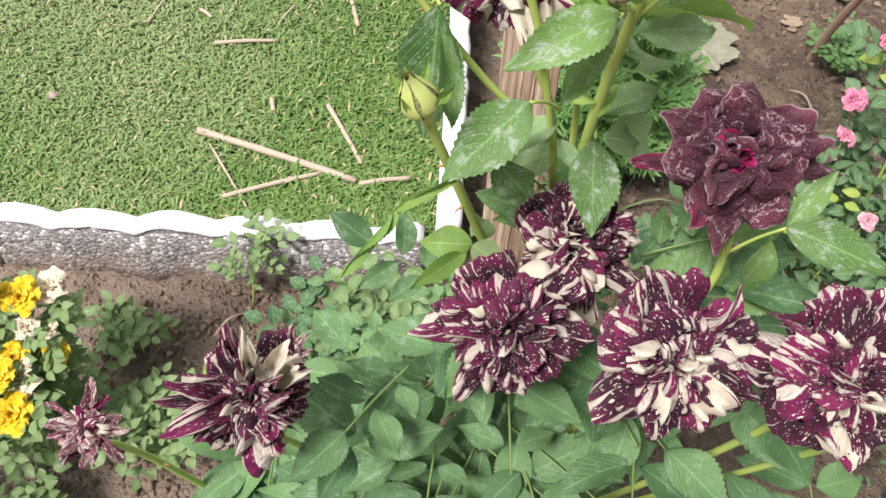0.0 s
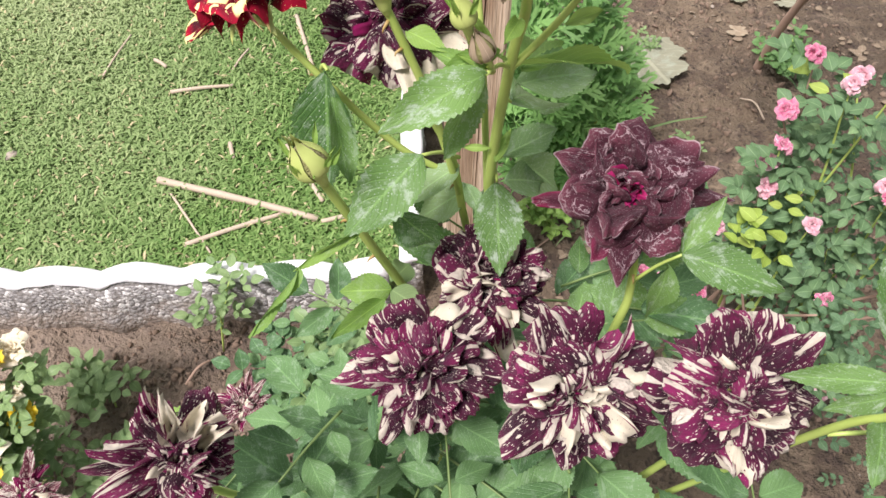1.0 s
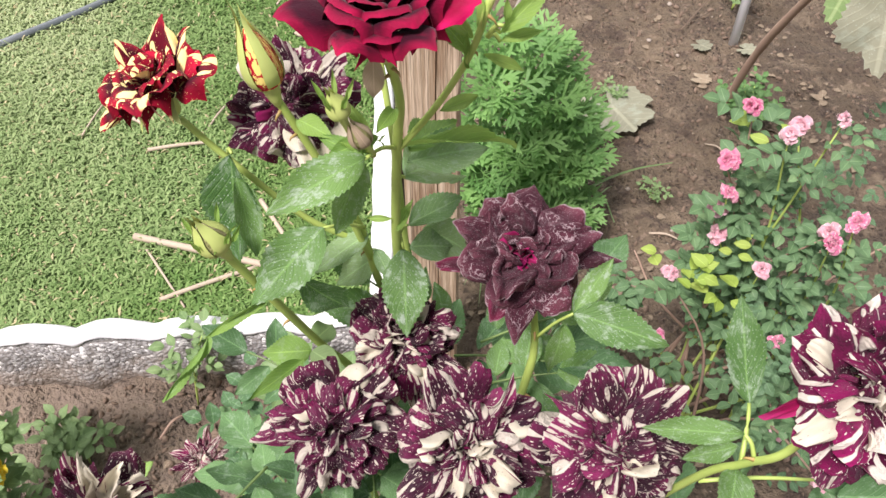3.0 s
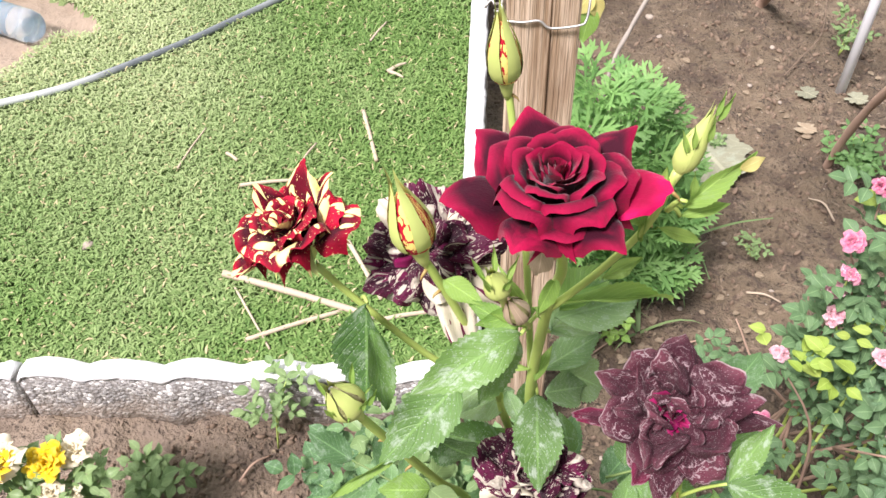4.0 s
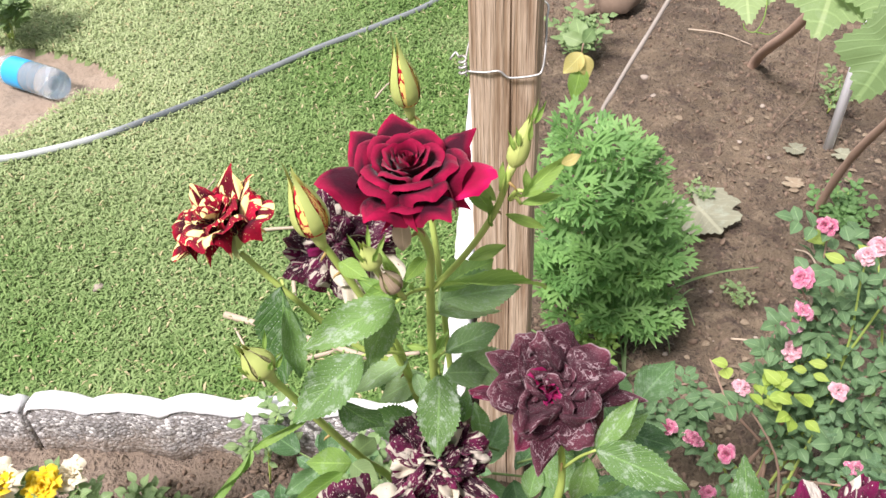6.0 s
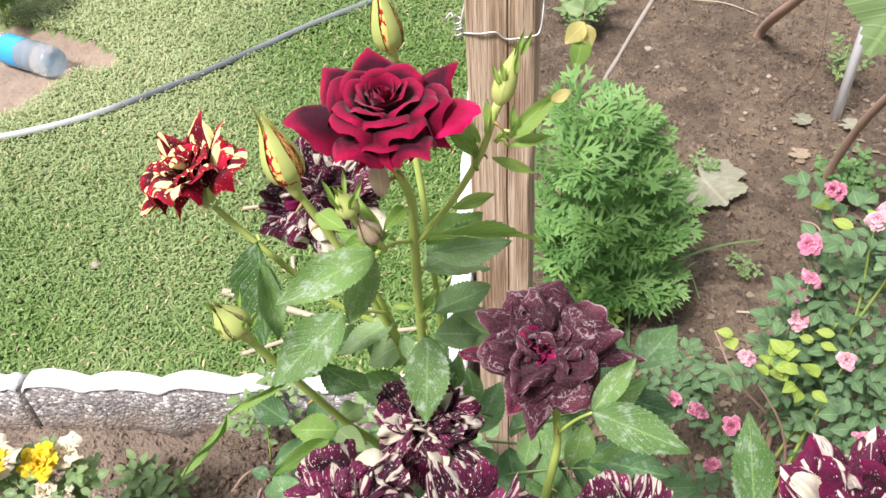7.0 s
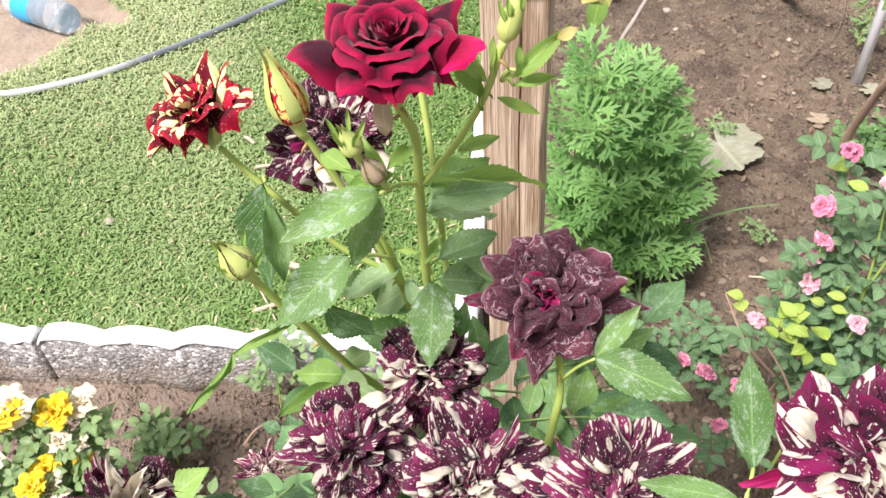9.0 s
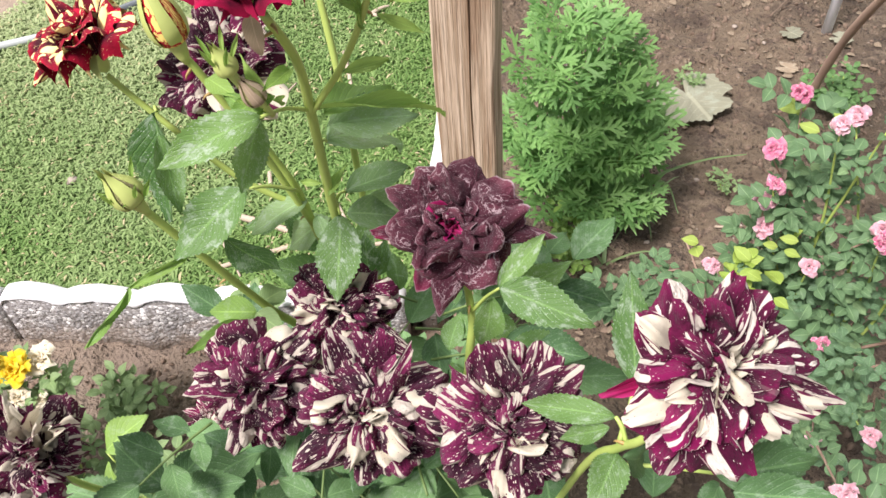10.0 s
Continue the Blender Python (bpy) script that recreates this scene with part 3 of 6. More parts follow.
def edging_block(length, seed):
    """One cast block along x: pebbled body and a limewashed, scalloped top."""
    n = 56
    body, cap = [], []
    for i in range(n + 1):
        x = length * i / n
        end = min(1.0, min(x, length - x) / 0.012)
        wave = 0.024 * abs(math.sin(math.pi * x / 0.155 + seed)) ** 0.8 + 0.007 * noise.noise(Vector((x * 6, seed, 0)))
        top = 0.138 + wave - 0.012 * (1 - end)
        out = 0.006 * noise.noise(Vector((x * 9, seed * 3, 1))) + 0.010 * abs(math.sin(math.pi * x / 0.155 + seed))
        for y, z in ((-0.012 + out, -0.05), (-0.010 + out, 0.03), (-0.004 + out, 0.08), (0.002 - out * 0.4, top - 0.012), (0.022, top - 0.006), (0.041, top - 0.012), (0.043, -0.05)):
            rough = 0.004 * noise.noise(Vector((x * 40, z * 40, seed))) if y < 0.02 else 0
            body.append((x, y + rough, z))
        for y, z in ((0.0 - out * 0.4, top - 0.010 + 0.016 * noise.noise(Vector((x * 30, seed, 5))) + 0.006 * noise.noise(Vector((x * 110, seed, 2)))), (-0.003 - out * 0.4, top - 0.004), (0.003, top), (0.012, top + 0.003), (0.025, top + 0.003), (0.037, top - 0.001), (0.045, top - 0.012), (0.046, top - 0.035)):
            cap.append((x, y + 0.002 * noise.noise(Vector((x * 50, z * 60, seed))), z + 0.0015 * noise.noise(Vector((x * 45, y * 60, 9)))))

    def closed(rows, cols):
        return grid_faces(rows, cols, True) + [tuple(range(cols))[::-1], tuple(range((rows - 1) * cols, rows * cols))]

    return mesh_of("edging_body", body, closed(n + 1, 7), M_CONCRETE), mesh_of("painted_top", cap, closed(n + 1, 8), M_WHITE)


BLOCKS = [edging_block(0.852, k * 1.7 + 0.4) for k in range(4)]


def edging(at, k):
    ob = thing("edging_block", at, "pebbled concrete edging block with a whitewashed scalloped top", "garden edging", "lawn edging blocks")
    body, cap = BLOCKS[k % 4]
    part("edging_body", body, ob, at, "grey pebbled concrete with mud at its foot")
    part("painted_top", cap, ob, at, "chalky white painted top")


for k in range(10):
    edging(pose(-0.872 - 0.8615 * k, 0.936 - 0.012 * k, 0, 0, 0, 0.8), 4 - k % 4)
for k in range(9):
    edging(pose(0.046, 0.995 + 0.86 * k, 0, 0, 0, 90), k)

# ---- fence post ----
POST = pose(0.131, 0.950, 0, 0, 0, -6)


def make_post():
    post = thing("fence_post", POST, "weathered square timber post standing in the bed corner", "post")
    h, n, verts = 0.0430, 40, []
    rim = ((-1, -0.93), (-0.94, -1), (-0.5, -1), (-0.1, -1), (0.20, -1.0), (0.235, -0.90), (0.265, -0.985), (0.6, -0.985), (0.94, -0.985), (1, -0.92), (1, 0), (1, 0.93), (0.93, 1), (-0.93, 1), (-1, 0.93), (-1, 0))
    for i in range(n + 1):
        z = -0.15 + 1.55 * i / n
        for a, b in rim:
            o = 1 + 0.03 * noise.noise(Vector((a * 3, b * 3, z * 2.5))) + 0.012 * noise.noise(Vector((a * 9, b * 9, z * 14)))
            verts.append((a * h * o + 0.0025 * noise.noise(Vector((3, 1, z * 5))), b * h * o, z))
    m = len(rim)
    faces = grid_faces(n + 1, m, True) + [tuple(range(m))[::-1], tuple(range(n * m, n * m + m))]
    part("post_body", mesh_of("post_body", verts, faces, M_WOOD, smooth=False), post, POST)
    r = h + 0.002
    ring = [(-r - 0.003, -r * 0.95, 0.955), (-r * 0.5, -r - 0.002, 0.957), (-0.004, -r - 0.002, 0.960), (0.006, -r - 0.003, 0.953), (0.016, -r - 0.003, 0.952), (r * 0.92, -r - 0.003, 0.957), (r + 0.005, -r * 0.95, 0.962),
            (r + 0.007, -r * 0.6, 0.985), (r + 0.005, 0.0, 1.005), (r, r, 1.01), (0, r + 0.002, 1.0), (-r, r, 0.985), (-r - 0.004, 0.0, 0.972), (-r - 0.004, -r * 0.95, 0.962)]
    part("wire", tube("wire", ring, 0.0016, 0.0016, M_WIRE, 6, 4), post, POST, "bent galvanised tie wire")
    coil = [(-r - 0.006 + 0.005 * math.cos(k * 1.5), -r * 0.95 + 0.005 * math.sin(k * 1.5), 0.948 + 0.0019 * k) for k in range(16)]
    coil += [(-r - 0.015, -r * 0.9, 0.980), (-r - 0.022, -r * 1.0, 0.972)]
    part("twist", tube("twist", coil, 0.0017, 0.0015, M_WIRE, 5, 3), post, POST, "twisted wire end")


make_post()

# ---- flowers and leaves ----


def petal_arrays(L, W, phi, r0, t0, t1, p=1.2, cup=0.25, pt=0.4, flat=0.5, roll=0.0, ruf=0.0, seed=0.0, nu=17, nv=13, skew=0.0):
    """One petal of a bloom whose axis is z, fanning out to a curved rim; angles in degrees, t is the lean from the axis."""
    prof, r, z = [(r0, 0.0, math.radians(t0))], r0, 0.0
    for i in range(1, 25):
        lean = math.radians(t0 + (t1 - t0) * (i / 24) ** p)
        r, z = r + math.sin(lean) * L / 24, z + math.cos(lean) * L / 24
        prof.append((r, z, lean))
    verts, uvs, f = [], [], math.radians(phi)
    notch = 0.05 + 0.05 * abs(noise.noise(Vector((seed * 1.9, 0.3, 2.2))))
    for i in range(nv):
        s = i / (nv - 1)
        q = min(1.0, s / 0.62)
        w = W * (0.30 + 0.70 * q * q * (3 - 2 * q)) * (1 - (0.06 + 0.30 * pt) * max(0.0, (s - 0.62) / 0.38) ** 1.5)
        ff = f + skew * s
        er, et = Vector((math.cos(ff), math.sin(ff), 0)), Vector((-math.sin(ff), math.cos(ff), 0))
        for j in range(nu):
            u = 2 * j / (nu - 1) - 1
            rim = 1 - (0.15 + 0.26 * pt) * abs(u) ** (2.8 - 1.4 * pt) + (0.02 + 0.05 * pt) * math.exp(-((u / 0.2) ** 2))
            rim += notch * noise.noise(Vector((u * 3.1, seed * 2.3, 7.7))) + 0.03 * ruf * noise.noise(Vector((u * 9.0, seed, 1.1)))
            x = max(0.0, s * rim) * 24
            k = min(23, int(x))
            a0, a1 = prof[k], prof[k + 1]
            e = x - k
            r, z, lean = (a0[m] + (a1[m] - a0[m]) * e for m in range(3))
            n = Vector((0, 0, math.sin(lean))) - er * math.cos(lean)
            a = max(-2.2, min(2.2, u * w / max(r, 0.004)))
            v = Vector((math.cos(ff + a) * r, math.sin(ff + a) * r, z)) * (1 - flat) + (er * r + et * (u * w) + Vector((0, 0, z))) * flat
            v += n * (cup * u * u * w)
            e = max(0.0, abs(u) - 0.45)
            v -= n * (roll * e * e * 3.2 * w * s)
            v -= et * (math.copysign(roll * e * e * 0.9 * w * s, u))
            lip = max(0.0, (s - 0.8) / 0.2)
            v -= n * (0.10 * roll * L * lip * lip)
            if ruf:
                v += n * (ruf * L * (0.20 + s) * noise.noise(Vector((u * 1.6 + seed * 5.1, s * 2.0, seed * 3.3))))
                v += n * (0.55 * ruf * L * s * s * noise.noise(Vector((u * 4.0 + seed, s * 2.5, seed * 2.7))))
                v += n * (0.22 * ruf * L * s ** 3 * noise.noise(Vector((u * 8.5 + seed * 1.7, s * 4.0, seed))))
                v += et * (0.35 * ruf * L * s * noise.noise(Vector((s * 2.5, seed * 4.4, u))))
            verts.append(v)
            uvs.append((0.5 + 0.5 * u, s))
    return verts, grid_faces(nv, nu), uvs


def bloom_frame(center, axis, back=0.016):
    z = Vector(axis).normalized()
    x = (Vector((1, 0, 0)) - z * z.x).normalized()
    m = Matrix((x, z.cross(x), z)).transposed().to_4x4()
    m.translation = Vector(center) - z * back
    return m


def calyx_arrays(size, seed):
    pieces = [lathe_arrays([(0.002, -0.016), (0.0045, -0.013), (0.0060, -0.007), (0.0045, -0.002), (0.002, 0.0)], 10)]
    for k in range(5):
        a = k * 72 + 20 * seed
        v, f, u = petal_arrays(0.024 * size, 0.0042, a, 0.004, 70, 150, 0.8, 0.3, 0.95, 0.8, seed=seed + k, nu=5, nv=7)
        pieces.append((v, f, u))
    return joined(pieces)


def bloom(parent, center, axis, materials, rings, extra=(), scale=1.0, seed=1, label="", back=0.016, jitter=1.4, disorder=12.0):
    """A rose: a green calyx with one object for each petal under it."""
    r = random.Random(seed)
    m = bloom_frame(center, axis, back * scale) @ Matrix.Scale(scale, 4)
    v, f, u = calyx_arrays(1.0, seed)
    head = part("bloom", mesh_of("bloom", v, f, M_SEPAL, u), parent, m, label)
    specs = []
    for n, phi0, L, W, r0, t0, t1, p, cup, pt, flat, roll, ruf in rings:
        for k in range(n):
            j = jitter
            specs.append((L * r.uniform(1 - 0.10 * j, 1 + 0.08 * j), W * r.uniform(0.88, 1.12), phi0 + 360 * k / n + r.uniform(-14, 14) * j, r0, t0 + r.uniform(-9, 9) * j, t1 + r.uniform(-14, 14) * j,
                          p, cup + r.uniform(-0.12, 0.12) * j, min(1, max(0, pt + r.uniform(-0.2, 0.2))), flat, roll, ruf))
    for k, q in enumerate(list(specs) + list(extra)):
        pool = [m for m in materials[1:] if m not in (M_MAGENTA, M_STRIPE_CREAM) or q[0] < (0.03 if m is M_MAGENTA else 0.038)]
        mt = materials[0] if not pool or r.random() < 0.68 else r.choice(pool)
        if len(q) > 12:
            q, mt = q[:12], q[12]
        elif mt is M_STRIPE_CREAM:
            q = (q[0], q[1] * 0.75, *q[2:])
        v, f, u = petal_arrays(*q, seed=seed * 3.7 + k * 1.31, skew=r.uniform(-0.18, 0.18))
        stray = Euler([math.radians(r.uniform(-1, 1) * disorder) for _ in range(3)]).to_matrix().to_4x4()
        part("petal", mesh_of("petal", v, f, mt, u), head, m @ stray)
    return head


# rings: count, turn, length, half width, base radius, lean at base and tip, curve, cup, point, flatness, rolled edge, ruffle
RINGS_STRIPED = [
    (5, 10, 0.019, 0.0070, 0.002, 0, 24, 1.0, 0.4, 0.05, 0.1, 0.6, 0.45),
    (8, 40, 0.024, 0.0095, 0.004, 2, 56, 1.8, 0.30, 0.08, 0.10, 1.1, 0.50),
    (10, 0, 0.029, 0.0120, 0.006, 8, 80, 2.0, 0.15, 0.12, 0.20, 1.4, 0.46),
    (11, 30, 0.034, 0.0145, 0.007, 22, 98, 2.0, 0.05, 0.16, 0.3, 1.5, 0.42),
    (11, 10, 0.038, 0.0170, 0.007, 42, 110, 1.9, 0.0, 0.20, 0.5, 1.5, 0.36),
    (11, 22, 0.042, 0.0190, 0.006, 62, 116, 1.6, -0.1, 0.25, 0.7, 1.3, 0.30),
]
RINGS_FRESH = [
    (5, 10, 0.022, 0.0080, 0.002, 0, 20, 1.0, 0.4, 0.10, 0.1, 0.6, 0.40),
    (5, 40, 0.029, 0.0115, 0.004, 2, 50, 1.8, 0.4, 0.20, 0.1, 0.9, 0.50),
    (7, 0, 0.035, 0.0135, 0.006, 10, 72, 1.9, 0.3, 0.35, 0.2, 1.1, 0.48),
    (7, 30, 0.040, 0.0160, 0.007, 26, 90, 1.8, 0.2, 0.45, 0.3, 1.2, 0.42),
    (8, 10, 0.043, 0.0180, 0.007, 46, 102, 1.6, 0.1, 0.50, 0.5, 1.2, 0.36),
    (8, 22, 0.046, 0.0190, 0.006, 64, 110, 1.5, 0.0, 0.55, 0.7, 1.1, 0.30),
]
RINGS_YELLOW = [
    (3, 0, 0.019, 0.0070, 0.0015, 0, 6, 1.0, 0.2, 0.05, 0.0, 0.2, 0.10),
    (4, 60, 0.022, 0.0125, 0.004, 0, 18, 1.5, 0.2, 0.05, 0.0, 0.4, 0.12),
    (6, 10, 0.025, 0.0165, 0.007, 4, 38, 2.0, 0.1, 0.08, 0.0, 0.8, 0.14),
    (6, 50, 0.027, 0.0200, 0.010, 10, 60, 2.0, 0.05, 0.10, 0.05, 1.0, 0.16),
    (7, 20, 0.029, 0.0220, 0.011, 26, 84, 1.8, 0.0, 0.12, 0.15, 1.0, 0.16),
]
RINGS_RED = [
    (3, 0, 0.0255, 0.0065, 0.0010, 0, 2, 1.0, 0.2, 0.05, 0.0, 0.1, 0.08),
    (4, 60, 0.0270, 0.0105, 0.0030, 0, 5, 1.5, 0.2, 0.05, 0.0, 0.2, 0.07),
    (5, 20, 0.0282, 0.0145, 0.0058, 0, 14, 3.0, 0.1, 0.10, 0.0, 0.4, 0.06),
    (5, 80, 0.0290, 0.0190, 0.0088, 2, 34, 3.0, 0.05, 0.20, 0.0, 0.6, 0.06),
    (5, 30, 0.0300, 0.0225, 0.0115, 6, 54, 2.8, 0.0, 0.32, 0.05, 0.9, 0.06),
    (5, 66, 0.0320, 0.0255, 0.0130, 12, 70, 2.5, -0.05, 0.45, 0.12, 1.1, 0.05),
    (5, 12, 0.0340, 0.0270, 0.0130, 26, 84, 2.2, -0.1, 0.55, 0.3, 1.1, 0.05),
]
RED_OUTER = [
    (0.047, 0.022, 184, 0.015, 40, 94, 1.0, -0.35, 0.85, 0.8, 0.5, 0.04),
    (0.037, 0.022, 98, 0.015, 30, 66, 1.2, -0.1, 0.7, 0.7, 0.4, 0.06),
    (0.042, 0.020, 44, 0.015, 34, 74, 1.0, -0.35, 0.9, 0.8, 0.5, 0.04),
    # right petal, coloured as if it faces the light
    (0.044, 0.018, 0, 0.014, 50, 84, 1.0, -0.1, 0.30, 0.8, 0.3, 0.05, M_RED_LIT),
    (0.041, 0.019, 307, 0.014, 38, 98, 1.2, -0.35, 0.95, 0.7, 0.5, 0.04),
    (0.035, 0.020, 243, 0.015, 40, 104, 1.2, -0.3, 0.85, 0.7, 0.5, 0.05),
    (0.040, 0.022, 142, 0.015, 38, 82, 1.2, -0.25, 0.7, 0.7, 0.4, 0.05),
    (0.027, 0.022, 276, 0.015, 30, 90, 1.4, -0.2, 0.5, 0.5, 0.5, 0.05),
]
RINGS_DRIED = [
    (6, 30, 0.015, 0.0055, 0.0012, 0, 26, 1.0, 0.3, 0.05, 0.1, 0.4, 0.25),
    (4, 30, 0.024, 0.0125, 0.004, 6, 70, 2.0, 0.3, 0.20, 0.05, 1.3, 0.62),
    (5, 75, 0.031, 0.0180, 0.007, 12, 92, 2.0, 0.15, 0.45, 0.1, 1.3, 0.60),
    (6, 20, 0.038, 0.0225, 0.009, 30, 104, 1.9, 0.0, 0.55, 0.2, 1.2, 0.50),
    (6, 50, 0.042, 0.0250, 0.009, 54, 112, 1.7, -0.1, 0.35, 0.4, 1.0, 0.34),
    (6, 10, 0.044, 0.0250, 0.008, 74, 118, 1.4, -0.1, 0.45, 0.6, 1.0, 0.28),
]


def bud(parent, base, tip, radius, label, core=M_BUD_CORE, turn=0.0, open_gap=0.35, wrap=M_SEPAL):
    """A closed bud: coloured core, sepals wrapped round it, a small hip below."""
    base, tip = Vector(base), Vector(tip)
    L = (tip - base).length
    m = bloom_frame(base, tip - base, 0.0)
    prof = [(radius * q, L * z) for q, z in ((0.25, 0.0), (0.80, 0.08), (1.0, 0.22), (1.0, 0.36), (0.82, 0.54), (0.52, 0.70), (0.10, 0.82))]
    v, f = lathe_arrays(prof, 12)
    uv = [((k % 12) / 12, i / 6) for i in range(7) for k in range(12)]
    hip = lathe_arrays([(0.0016, -0.010), (radius * 0.34, -0.006), (radius * 0.44, -0.002), (radius * 0.55, 0.003)], 10)
    head = part("bud", mesh_of("bud", *hip, M_SEPAL), parent, m, label)
    part("bud_core", mesh_of("bud_core", v, f, core, uv), head, m)
    for k in range(5):
        a0 = turn + k * 72
        rows, cols, sv = 9, 5, []
        for i in range(rows):
            s = i / (rows - 1)
            z = L * (0.01 + (0.98 + 0.10 * (k % 3)) * s)
            rr = radius * float(np.interp(z / L, [0, 0.08, 0.22, 0.36, 0.54, 0.70, 0.85, 1.0, 1.4], [0.3, 0.85, 1.07, 1.07, 0.90, 0.62, 0.34, 0.22, 0.45])) + 0.0004
            half = math.radians(44 - open_gap * 26) * (1 - s ** 1.6) ** 0.7
            half *= radius / max(rr, radius * 0.5) if s > 0.5 else 1
            for j in range(cols):
                a = math.radians(a0) + half * (j / 2 - 1)
                sv.append((rr * math.cos(a), rr * math.sin(a), z))
        part("sepal", mesh_of("sepal", sv, grid_faces(rows, cols), wrap, [(j / 4, i / 8) for i in range(rows) for j in range(cols)]), head, m)
    return head


def leaf(parent, base, tip, up=(0, -0.5, 1), wide=1.0, shape=0, material=None, stalk=None):
    """A single leaflet on the bush, with a short stalk when a start is given."""
    mt = material or M_LEAF
    ob = part("leaf", leaf_mesh(mt, shape), parent, aligned(base, tip, up, wide))
    if stalk:
        mid = (Vector(stalk) + Vector(base)) / 2 + Vector((0, 0, 0.003))
        part("leaf_stalk", tube("leaf_stalk", [stalk, mid, base], 0.0013, 0.0009, M_STEM, 5, 3), parent)
    return ob


def compound(parent, base, way, up, size, n=5, material=None, r=random):
    """A rose leaf: stalk with a leaflet at its end and pairs along it."""
    mt = material or M_LEAF_LOW
    base, way, up = Vector(base), Vector(way).normalized(), Vector(up).normalized()
    side = way.cross(up).normalized()
    up = side.cross(way)
    pts = [base + way * size * t - Vector((0, 0, 0.18 * size * t * t)) for t in (0, 0.3, 0.6, 0.9)]
    stalk = part("leaf", tube("leaf", pts, 0.0011, 0.0007, M_STALK, 5, 3), parent)
    for t, s, k in [(0.9, 0, 0.62), (0.55, 1, 0.52), (0.55, -1, 0.52), (0.22, 1, 0.40), (0.22, -1, 0.40)][:n]:
        b = base + way * size * t - Vector((0, 0, 0.18 * size * t * t)) + side * s * 0.004
        d = (way * (0.45 if s else 1) + side * s * 0.9 + Vector((0, 0, r.uniform(-0.25, 0.1)))).normalized()
        part("leaflet", leaf_mesh(mt, r.randrange(5)), stalk, aligned(b, b + d * size * k * r.uniform(0.9, 1.1), up + Vector((r.uniform(-0.3, 0.3), r.uniform(-0.3, 0.3), 0)), 1.32))
    return stalk


def rose_bush():
    b0 = (0.10, 0.36, 0.0)
    bush = thing("rose_bush", b0, "tall garden rose bush with striped maroon and dark red blooms", "rose bush")
    lines = []

    def stem(pts, r0, r1):
        lines.append((pts, r0, r1))
        part("stem", tube("stem", pts, r0 * 0.70, r1 * 0.80, M_STEM, 8, 6, 0.06), bush)

    stem([(0.10, 0.36, -0.02), (0.107, 0.36, 0.4), (0.102, 0.345, 0.8), (0.097, 0.335, 1.0), (0.093, 0.328, 1.08), (0.097, 0.316, 1.169), (0.100, 0.303, 1.21), (0.096, 0.287, 1.245)], 0.0060, 0.0026)
    stem([(0.097, 0.316, 1.167), (0.118, 0.314, 1.198), (0.134, 0.311, 1.231), (0.142, 0.315, 1.257)], 0.0027, 0.0021)
    stem([(0.104, 0.352, 0.72), (0.06, 0.328, 0.93), (0.041, 0.304, 1.012), (0.018, 0.285, 1.096), (0.006, 0.276, 1.139)], 0.0045, 0.0030)
    stem([(0.102, 0.350, 0.85), (0.085, 0.34, 1.0), (0.078, 0.332, 1.051), (0.071, 0.334, 1.093), (0.055, 0.338, 1.13), (0.046, 0.345, 1.155)], 0.0040, 0.0026)
    stem([(0.074, 0.334, 1.075), (0.041, 0.328, 1.107), (0.004, 0.330, 1.154), (-0.014, 0.331, 1.180)], 0.0028, 0.0023)
    stem([(0.077, 0.332, 1.060), (0.060, 0.322, 1.140), (0.046, 0.318, 1.185), (0.039, 0.316, 1.205)], 0.0030, 0.0027)
    stem([(0.104, 0.356, 0.9), (0.092, 0.40, 1.10), (0.080, 0.425, 1.20), (0.077, 0.426, 1.215)], 0.0035, 0.0026)
    stem([(0.12, 0.35, 0.3), (0.15, 0.31, 0.7), (0.173, 0.288, 0.97), (0.177, 0.290, 1.03), (0.170, 0.300, 1.085)], 0.0050, 0.0028)
    stem([(0.103, 0.350, 0.8), (0.098, 0.312, 0.95), (0.093, 0.302, 1.005)], 0.0038, 0.0028)
    stem([(0.10, 0.35, 0.4), (0.07, 0.31, 0.7), (0.058, 0.262, 0.95), (0.055, 0.246, 1.01)], 0.0045, 0.0028)
    stem([(0.11, 0.34, 0.45), (0.12, 0.29, 0.75), (0.131, 0.222, 1.0), (0.129, 0.208, 1.045)], 0.0045, 0.0028)
    stem([(0.13, 0.33, 0.40), (0.19, 0.26, 0.75), (0.215, 0.215, 0.98), (0.206, 0.197, 1.055)], 0.0045, 0.0028)
    stem([(0.15, 0.32, 0.45), (0.22, 0.23, 0.85), (0.240, 0.178, 1.06), (0.250, 0.162, 1.11), (0.257, 0.152, 1.14), (0.273, 0.158, 1.172)], 0.0032, 0.0022)
    stem([(0.09, 0.36, 0.35), (-0.02, 0.29, 0.65), (-0.075, 0.215, 0.91), (-0.077, 0.196, 0.990)], 0.0045, 0.0028)
    stem([(0.08, 0.38, 0.15), (-0.06, 0.42, 0.40), (-0.14, 0.438, 0.585)], 0.0040, 0.0024)
    stem([(0.07, 0.36, 0.20), (-0.12, 0.26, 0.62), (-0.175, 0.215, 0.87), (-0.190, 0.207, 0.905)], 0.0042, 0.0026)
    r = random.Random(5)
    for pts, r0, r1 in lines:
        line = smooth_line(pts, 6)
        for k in range(2):
            q = line[r.randrange(len(line) // 2, len(line) - 1)]
            d = Vector((r.uniform(-1, 1), r.uniform(-1, 0.5), r.uniform(-0.5, 0.1))).normalized()
            part("thorn", tube("thorn", [q + d * r1 * 0.6, q + d * (r1 + 0.003), q + d * (r1 + 0.0042) - Vector((0, 0, 0.0015))], 0.0011, 0.0002, M_THORN, 5, 2), bush)

